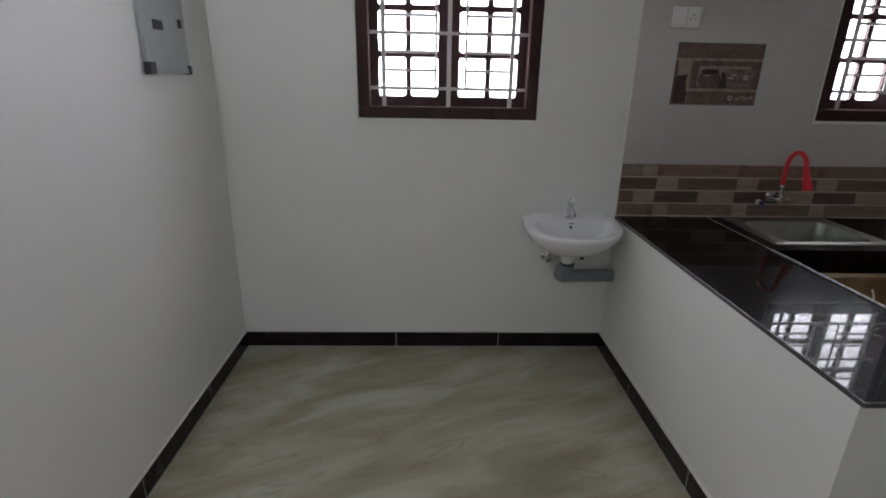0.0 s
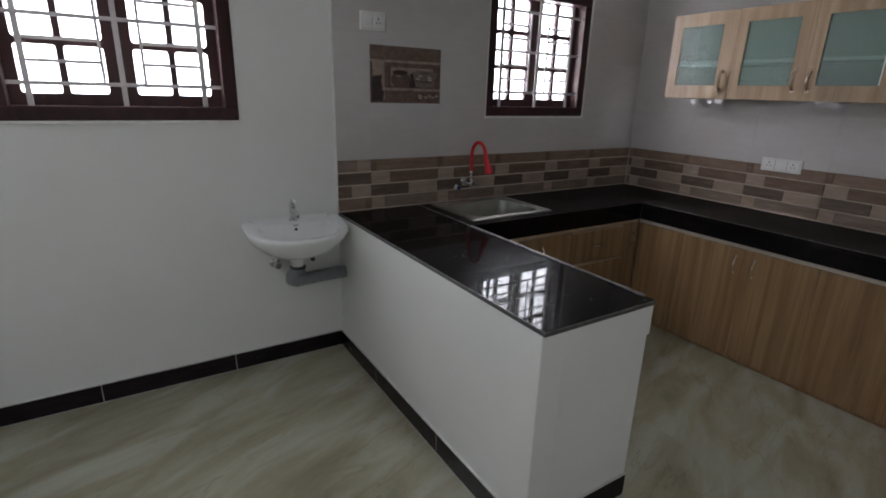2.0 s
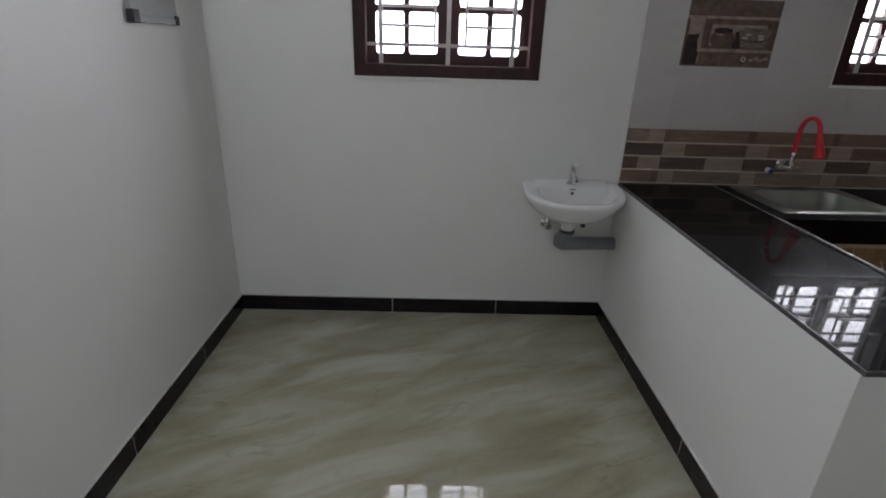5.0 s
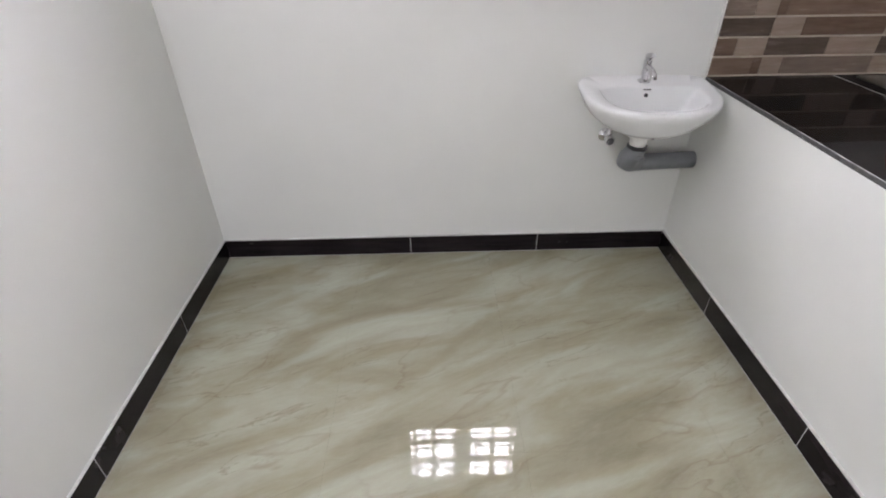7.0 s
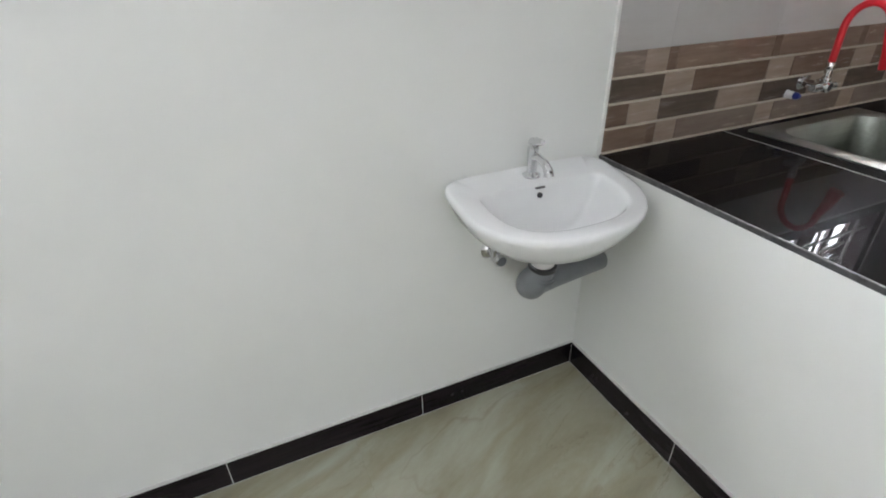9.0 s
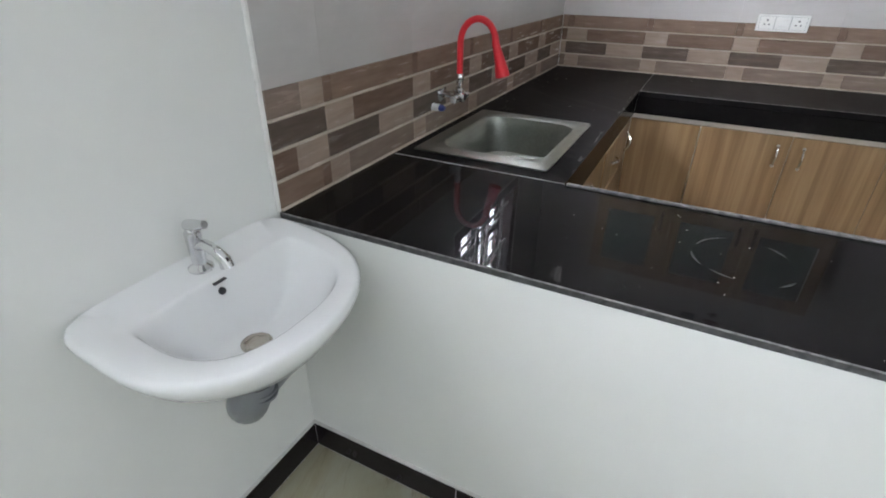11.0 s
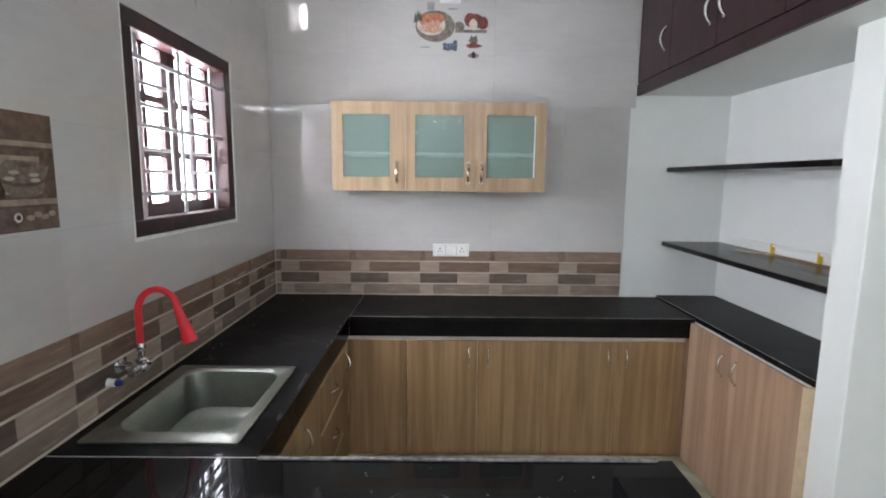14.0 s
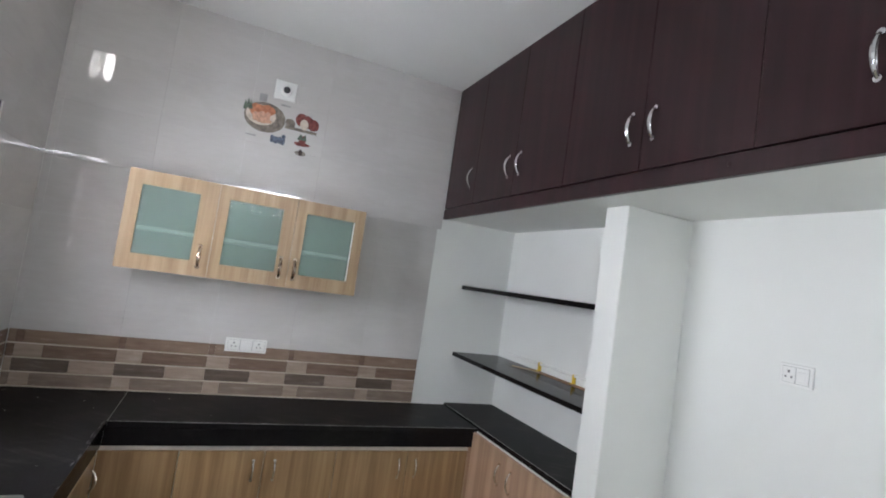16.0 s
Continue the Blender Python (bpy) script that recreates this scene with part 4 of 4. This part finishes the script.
part("socket_core", lathe((RX - 0.035, 1.695, 2.785), [(0.021, 0), (0.021, 0.006), (0.015, 0.008)], 16, "-x"), DARKPLASTIC, lh, "dark socket core", True)


# ---- printed tiles ----
def blob(cx, cz, rx, rz, n=18, wob=0.0, seed=0):
    r = random.Random(seed)
    return [(cx + rx * math.cos(2 * math.pi * k / n) * (1 + r.uniform(-wob, wob)), cz + rz * math.sin(2 * math.pi * k / n) * (1 + r.uniform(-wob, wob))) for k in range(n)]


def printed(parent, name, wall, shape, level, mat, label=""):
    """A flat printed patch on a tile face; a runs along the wall, level orders the layers."""
    ax, at, sg = wall
    bm = bmesh.new()
    d0, d1 = at, at + sg * 0.0007 * level
    lo = [bm.verts.new((d0, a, z) if ax == "x" else (a, d0, z)) for a, z in shape]
    hi = [bm.verts.new((d1, a, z) if ax == "x" else (a, d1, z)) for a, z in shape]
    bm.faces.new(lo)
    bm.faces.new(hi[::-1])
    for k in range(len(shape)):
        k2 = (k + 1) % len(shape)
        bm.faces.new((lo[k], lo[k2], hi[k2], hi[k]))
    return part(name, bm, mat, parent, label)


def rect(a0, a1, z0, z1):
    return [(a0, z0), (a1, z0), (a1, z1), (a0, z1)]


def glaze(name, c, vary=0.25, scale=25.0):
    return plain(name, c, 0.14, 0, vary, scale, 0)


P_ORANGE = glaze("print_orange", (0.5, 0.2, 0.11), 0.35, 40)
P_PEACH = glaze("print_peach", (0.56, 0.33, 0.23), 0.3, 60)
P_CREAM = glaze("print_cream", (0.55, 0.47, 0.39))
P_PLATE = glaze("print_grey_brown", (0.2, 0.17, 0.145), 0.4, 40)
P_RED = glaze("print_red", (0.19, 0.055, 0.05), 0.5, 50)
P_BLUE = glaze("print_blue", (0.10, 0.12, 0.165), 0.6, 90)
P_GREEN = glaze("print_green", (0.10, 0.13, 0.10), 0.4, 60)
P_GREY = glaze("print_grey", (0.33, 0.33, 0.33), 0.15)
P_BROWN = glaze("print_brown", (0.10, 0.062, 0.048), 0.35, 30)
P_DARK = glaze("print_dark_brown", (0.035, 0.02, 0.016), 0.4, 40)
P_SAND = glaze("print_sand", (0.28, 0.205, 0.16), 0.3, 30)
P_MID = glaze("print_mid_brown", (0.125, 0.08, 0.06), 0.4, 26)
P_CLAY = glaze("print_clay", (0.165, 0.125, 0.10), 0.35, 60)
P_GLINT = glaze("print_glint", (0.36, 0.31, 0.26))
P_PINK = glaze("print_dusty_pink", (0.27, 0.2, 0.185), 0.15)

EW = ("x", RX, -1)
fruit = thing("fruit_print", (RX, 1.69, 2.4), "faded printed fruit picture on glossy wall tiles", "tile print")
plate = printed(fruit, "plate", EW, blob(1.795, 2.59, 0.125, 0.095), 1, P_PLATE, "grey-brown printed plate")
printed(fruit, "plate_rim", EW, blob(1.82, 2.60, 0.09, 0.065), 2, P_CREAM)
printed(fruit, "orange", EW, blob(1.845, 2.625, 0.05, 0.04, 16, 0.08, 1), 3, P_ORANGE, "orange fruit print")
printed(fruit, "orange", EW, blob(1.785, 2.635, 0.045, 0.035, 16, 0.08, 2), 4, P_ORANGE, "orange fruit print")
for i, (dy, dz, rx_, rz_) in enumerate(((1.85, 2.585, 0.02, 0.03), (1.815, 2.59, 0.022, 0.034), (1.782, 2.595, 0.02, 0.03), (1.80, 2.568, 0.05, 0.016))):
    printed(fruit, "orange_slice", EW, blob(dy, dz, rx_, rz_, 12, 0.15, 10 + i), 5 + i * 0.3, P_PEACH, "peach-coloured slice print")
for i, (dy, dz) in enumerate(((1.915, 2.64), (1.9, 2.655), (1.885, 2.648))):
    printed(fruit, "leaf", EW, [(dy + 0.015, dz - 0.03), (dy - 0.012, dz - 0.025), (dy + 0.005, dz + 0.035)], 3 + i * 0.2, P_GREEN, "grey-green leaf print")
printed(fruit, "board", EW, rect(1.47, 1.67, 2.553, 2.572), 1.2, P_PLATE)
for i, (dy, dz, r_) in enumerate(((1.575, 2.63, 0.038), (1.535, 2.625, 0.038), (1.497, 2.612, 0.036))):
    printed(fruit, "apple", EW, blob(dy, dz, r_, r_ * 1.1, 16, 0.05, 30 + i), 2 + i * 0.4, P_RED, "red apple print")
printed(fruit, "apple_half", EW, blob(1.555, 2.602, 0.026, 0.034, 14, 0.06, 35), 4, P_CREAM, "cut apple print")
printed(fruit, "berry", EW, blob(1.64, 2.592, 0.03, 0.026, 12, 0.2, 36), 2, P_PLATE)
for i in range(9):
    dy, dz = 1.70 + 0.022 * (i % 4) - 0.033, 2.455 + 0.02 * (i // 4) + 0.004 * (i % 2)
    printed(fruit, "grape", EW, blob(dy, dz, 0.014, 0.014, 10, 0.1, 40 + i), 1 + i * 0.15, P_BLUE, "blue grape print")
printed(fruit, "strawberry", EW, blob(1.55, 2.50, 0.024, 0.03, 10, 0.2, 60), 2, P_RED, "red strawberry print")
printed(fruit, "strawberry", EW, blob(1.55, 2.475, 0.05, 0.014, 12, 0.15, 61), 1.4, P_RED, "red strawberry print")
printed(fruit, "strawberry_leaf", EW, [(1.585, 2.50), (1.565, 2.54), (1.55, 2.515), (1.535, 2.545), (1.525, 2.5)], 2.6, P_GREEN)
printed(fruit, "bowl", EW, blob(1.55, 2.415, 0.035, 0.016, 12, 0.1, 62), 1, P_PLATE)
printed(fruit, "bowl", EW, blob(1.55, 2.42, 0.012, 0.022, 10, 0.1, 63), 1.6, P_DARK)
printed(fruit, "caption_bar", EW, rect(1.655, 1.715, 2.69, 2.70), 1, P_GREY)
printed(fruit, "caption_bar", EW, rect(1.83, 1.89, 2.46, 2.468), 1, P_GREY)
printed(fruit, "square", EW, rect(1.80, 1.845, 2.685, 2.735), 0.6, P_GREY)

BW = ("y", BY - 0.008, -1)
gl = thing("glassware_print", (2.4, BY, 2.4), "faded grey printed picture above the window", "tile print")
printed(gl, "box", BW, [(2.15, 2.5), (2.28, 2.45), (2.29, 2.62), (2.15, 2.68)], 1, P_PINK, "dusty pink printed patch")
printed(gl, "jar", BW, rect(2.33, 2.42, 2.47, 2.70), 1, P_GREY)
printed(gl, "jar_foot", BW, blob(2.375, 2.462, 0.05, 0.01, 12), 1.5, P_PLATE)
printed(gl, "stalk", BW, [(2.51, 2.55), (2.53, 2.49), (2.56, 2.43), (2.583, 2.415), (2.588, 2.47), (2.60, 2.50), (2.585, 2.54), (2.57, 2.51), (2.56, 2.57), (2.54, 2.60), (2.535, 2.54)], 1, P_PLATE, "grey-green stalk print")
printed(gl, "stalk_tip", BW, [(2.575, 2.44), (2.597, 2.385), (2.59, 2.44)], 1.4, P_PLATE)
printed(gl, "frame_line", BW, [(2.5, 2.70), (2.64, 2.58), (2.66, 2.60), (2.66, 2.75), (2.5, 2.75)], 1, P_GREY)

pic = thing("kitchen_print", (1.44, BY, 1.49), "brown printed picture tile of pots on a shelf", "tile print")
x0, x1, z0, z1 = 1.210, 1.675, 1.487, 1.799
printed(pic, "ground", BW, rect(x0, x1, z0, z1), 1, P_BROWN)
printed(pic, "top_panel", BW, rect(x0 + 0.002, x1 - 0.002, 1.728, z1 - 0.002), 2, P_MID)
printed(pic, "moulding", BW, rect(x0, x1, 1.71, 1.724), 2.4, P_SAND)
printed(pic, "niche", BW, rect(1.30, 1.64, 1.57, 1.70), 2, P_MID)
printed(pic, "niche_back", BW, rect(1.34, 1.62, 1.585, 1.685), 2.6, P_SAND)
printed(pic, "side_post", BW, rect(1.225, 1.30, 1.50, 1.71), 1.8, P_SAND)
printed(pic, "jug", BW, [(1.222, 1.495), (1.29, 1.495), (1.296, 1.55), (1.278, 1.60), (1.283, 1.638), (1.228, 1.642), (1.222, 1.6)], 2.6, P_DARK)
printed(pic, "jug_rim", BW, rect(1.228, 1.266, 1.636, 1.641), 3.2, P_SAND)
printed(pic, "inner_post", BW, rect(1.318, 1.336, 1.575, 1.70), 3.0, P_BROWN)
printed(pic, "pot", BW, blob(1.405, 1.618, 0.064, 0.046, 22), 3.2, P_BROWN, "dark round pot print")
printed(pic, "pot_mouth", BW, blob(1.40, 1.658, 0.05, 0.013, 18), 3.8, P_DARK)
printed(pic, "pot_glint", BW, blob(1.385, 1.638, 0.02, 0.004, 10), 4.2, P_SAND)
printed(pic, "pot_shade", BW, [(1.45, 1.575), (1.50, 1.575), (1.505, 1.62), (1.492, 1.655), (1.462, 1.655), (1.47, 1.62)], 3.6, P_DARK)
printed(pic, "bowl", BW, [(1.522, 1.578), (1.602, 1.578), (1.628, 1.60), (1.64, 1.635), (1.652, 1.662), (1.63, 1.66), (1.61, 1.672), (1.515, 1.674), (1.498, 1.662), (1.478, 1.668), (1.488, 1.64), (1.498, 1.602)], 4.0, P_CLAY, "brown two-eared bowl print")
printed(pic, "bowl_band", BW, [(1.496, 1.615), (1.53, 1.606), (1.60, 1.606), (1.634, 1.617), (1.636, 1.624), (1.60, 1.615), (1.53, 1.615), (1.494, 1.624)], 4.4, P_BROWN)
printed(pic, "bowl_lid", BW, blob(1.565, 1.662, 0.022, 0.007, 12), 4.4, P_BROWN)
for gx, gz in ((1.533, 1.642), (1.597, 1.636), (1.518, 1.626), (1.60, 1.622)):
    printed(pic, "bowl_glint", BW, blob(gx, gz, 0.017, 0.0055, 10), 4.8, P_GLINT)
printed(pic, "shelf_edge", BW, rect(1.285, x1 - 0.002, 1.556, 1.572), 3, P_SAND)
printed(pic, "base_panel", BW, rect(1.30, x1 - 0.002, z0 + 0.003, 1.55), 2, P_MID)
printed(pic, "knob", BW, blob(1.535, 1.525, 0.013, 0.013, 12), 3, P_CREAM)
printed(pic, "knob_core", BW, blob(1.535, 1.525, 0.007, 0.007, 12), 3.6, P_DARK)
for i in range(4):
    printed(pic, "scroll", BW, blob(1.575 + i * 0.025, 1.522 + 0.008 * (i % 2), 0.014, 0.008, 10, 0.2, 80 + i), 2.6, P_SAND)

# ---- dust and chalk marks on the peninsula slab ----
SMEAR = plain("chalk_dust", (0.036, 0.035, 0.034), 0.7, 0, 0.3, 60)
SPOT = plain("paint_spot", (0.34, 0.33, 0.32), 0.6)
rnd = random.Random(5)
bm = bmesh.new()


def mark(bm, pts, half):
    """A thin raised smear along points on the slab."""
    top = TOP + 0.0007
    n = len(pts)
    up, dn = [], []
    for i, (x, y) in enumerate(pts):
        a, c = pts[max(i - 1, 0)], pts[min(i + 1, n - 1)]
        d = Vector((c[0] - a[0], c[1] - a[1])).normalized()
        w = half * math.sin(math.pi * (i + 0.4) / (n - 0.2))
        up.append(bm.verts.new((x - d.y * w, y + d.x * w, top)))
        dn.append(bm.verts.new((x + d.y * w, y - d.x * w, top)))
    for i in range(n - 1):
        bm.faces.new((up[i], dn[i], dn[i + 1], up[i + 1]))


for a0, a1, r in ((20, 75, 0.10), (95, 130, 0.105), (140, 170, 0.10), (215, 240, 0.11), (300, 330, 0.10)):
    mark(bm, [(1.29 + r * math.cos(radians(a0 + (a1 - a0) * k / 8)), 1.80 + r * math.sin(radians(a0 + (a1 - a0) * k / 8))) for k in range(9)], 0.0028)
for k in range(8):
    x, y, a = rnd.uniform(1.1, 1.48), rnd.uniform(1.2, 1.5), rnd.uniform(0, 3)
    mark(bm, [(x + 0.009 * t * math.cos(a), y + 0.009 * t * math.sin(a) + 0.001 * t * t) for t in range(4)], 0.0018)
for k in range(70):
    t = rnd.random()
    if k % 3 == 0:
        x, y, a = 3.0 + rnd.uniform(0.004, 0.02), 0.35 + 1.9 * t, 1.57
    elif k % 3 == 1:
        x, y, a = 1.56 + 1.43 * t, 2.262 + rnd.uniform(0.004, 0.016), 0.0
    else:
        x, y, a = 2.23 + 1.25 * t, 2.83 - rnd.random() ** 2 * 0.12, rnd.uniform(-0.5, 0.5)
    a += rnd.uniform(-0.12, 0.12)
    step = rnd.uniform(0.006, 0.022)
    mark(bm, [(x + step * u * math.cos(a), y + step * u * math.sin(a) + rnd.uniform(-0.001, 0.001)) for u in range(4)], rnd.uniform(0.0012, 0.003))
tagged(single("chalk_smear", bm, SMEAR, (1.29, 1.8, TOP), "faint pale smears on the black granite", "smear"), kind="stuff")
bm = bmesh.new()
for k in range(28):
    x, y = rnd.uniform(1.03, 1.5), rnd.uniform(1.15, 2.3)
    s = rnd.uniform(0.0007, 0.0021)
    bm.faces.new([bm.verts.new((x + s * math.cos(a) * (1.8 if k % 3 == 0 else 1), y + s * math.sin(a), TOP + 0.0009)) for a in (0, 1.2, 2.3, 3.4, 4.6, 5.5)])
for k in range(12):
    x, y = (rnd.uniform(3.05, 3.5), rnd.uniform(0.4, 2.7)) if k % 2 else (rnd.uniform(2.24, 3.4), rnd.uniform(2.3, 2.82))
    s = rnd.uniform(0.001, 0.0035)
    bm.faces.new([bm.verts.new((x + s * math.cos(a), y + 1.6 * s * math.sin(a), TOP + 0.0009)) for a in (0, 1.2, 2.3, 3.4, 4.6, 5.5)])
tagged(single("dust_speck", bm, SPOT, (1.3, 1.7, TOP), "pale specks of dried paint on the granite", "dust"), kind="stuff")

# ---- wall tiles: field tiles, then the relief band ----
TD = 0.008


def field_tiles(parent, along, a_lo, a_hi, joint, holes, face, sign):
    """Large glossy tiles over a wall from the band up to the ceiling."""
    k0 = math.floor((a_lo - joint) / TW)
    k1 = math.ceil((a_hi - joint) / TW)
    g = 0.00025
    for r in range(math.ceil((CZ - BAND) / TH)):
        zb, zt = BAND + r * TH, min(BAND + (r + 1) * TH, CZ)
        for k in range(k0, k1):
            a_cut = a_lo if zb < 2.1 or along == "x" else 0.4985
            u0, u1 = max(joint + k * TW, a_cut), min(joint + (k + 1) * TW, a_hi)
            if u1 - u0 < 0.01:
                continue
            pieces = rects_minus((u0 + g, u1 - g, zb + g, zt - g), holes)
            if not pieces:
                continue
            bm = bmesh.new()
            for q in pieces:
                lo, hi = sorted((face, face + sign * TD))
                if along == "x":
                    box(q[0], q[1], lo, hi, q[2], q[3], bm=bm)
                else:
                    box(lo, hi, q[0], q[1], q[2], q[3], bm=bm)
            part("wall_tile", bm, FIELD, parent)


TILE_L = 1.0
hole2 = (W2[0] - 0.008, W2[1] + 0.012, W2[2] - 0.014, W2[3])
field_tiles(wall_north, "x", TILE_L, RX - 0.0005, 1.209, [hole2], BY, -1)
field_tiles(wall_east, "y", 0.53, BY - TD - 0.0005, 2.815 - 10 * TW, [], RX + TD, -1)
part("tile_edge", box(TILE_L - 0.012, TILE_L - 0.0005, BY - 0.0095, BY, 0.862, CZ, 0.002), CAULK, wall_north, "white edge strip of the tiling")

PATTERN = [
    [("light", 0.0, 0.19), ("taupe", 0.19, 1.0)],
    [("dark", 0.0, 0.54), ("light", 0.54, 1.0)],
    [("light", 0.0, 0.27), ("brown", 0.27, 1.0)],
    [("brown", 0.0, 0.075), ("tan", 0.075, 1.0)],
]


def band(parent, along, start, step, count, lo_clip, hi_clip, face, sign, first_turned=False):
    """Relief tiles of four courses; step is +TW or -TW, along the reading direction."""
    ch = (BAND - TOP - 0.001) / 4
    back = bmesh.new()
    lo, hi = sorted((face, face + sign * 0.004))
    if along == "x":
        box(lo_clip, hi_clip, lo, hi, TOP + 0.0005, BAND, bm=back)
    else:
        box(lo, hi, lo_clip, hi_clip, TOP + 0.0005, BAND, bm=back)
    part("tile_bed", back, GROUT, parent, "pale joints behind the relief tiles")
    for i in range(count):
        s = start + step * i
        for row in range(4):
            e0, e1 = sorted((s, s + step))
            e0, e1 = max(e0, lo_clip) + 0.0006, min(e1, hi_clip) - 0.0006
            zl = TOP + 0.001 + row * ch
            if e1 - e0 > 0.01:
                lo, hi = sorted((face, face + sign * 0.014))
                lip = box(e0, e1, lo, hi, zl, zl + 0.0075, 0.0025) if along == "x" else box(lo, hi, e0, e1, zl, zl + 0.0075, 0.0025)
                part("tile_lip", lip, LIP, parent)
            pat = PATTERN[row]
            if first_turned and i == 0:
                pat = [(c, 1 - f1, 1 - f0) for c, f0, f1 in PATTERN[3 - row]][::-1]
            for c, f0, f1 in pat:
                u0, u1 = sorted((s + step * f0, s + step * f1))
                u0, u1 = max(u0, lo_clip), min(u1, hi_clip)
                if u1 - u0 < 0.008:
                    continue
                z0 = TOP + 0.001 + row * ch
                lo, hi = sorted((face, face + sign * 0.0095))
                q = (u0 + 0.0004, u1 - 0.0004)
                bm = box(*q, lo, hi, z0 + 0.0078, z0 + ch, 0.0025) if along == "x" else box(lo, hi, *q, z0 + 0.0078, z0 + ch, 0.0025)
                part("relief_tile", bm, BRICKS[c], parent)


band(wall_north, "x", 1.209 - TW, TW, 6, TILE_L, RX - 0.0005, BY, -1, True)
band(wall_east, "y", 2.815 + TW, -TW, 6, 0.535, BY - 0.0105, RX + TD, -1)

# ---- floor tiles ----
FT = 0.64
for i in range(-5, 6):
    for j in range(-7, 5):
        u0, u1 = max(0.11 + i * FT, -2.7), min(0.11 + (i + 1) * FT, RX)
        v0, v1 = max(0.42 + j * FT, -4.2), min(0.42 + (j + 1) * FT, BY)
        if u1 - u0 < 0.02 or v1 - v0 < 0.02:
            continue
        part("floor_tile", box(u0 + 0.0002, u1 - 0.0002, v0 + 0.0002, v1 - 0.0002, -0.004, 0.0), FLOOR, floor)
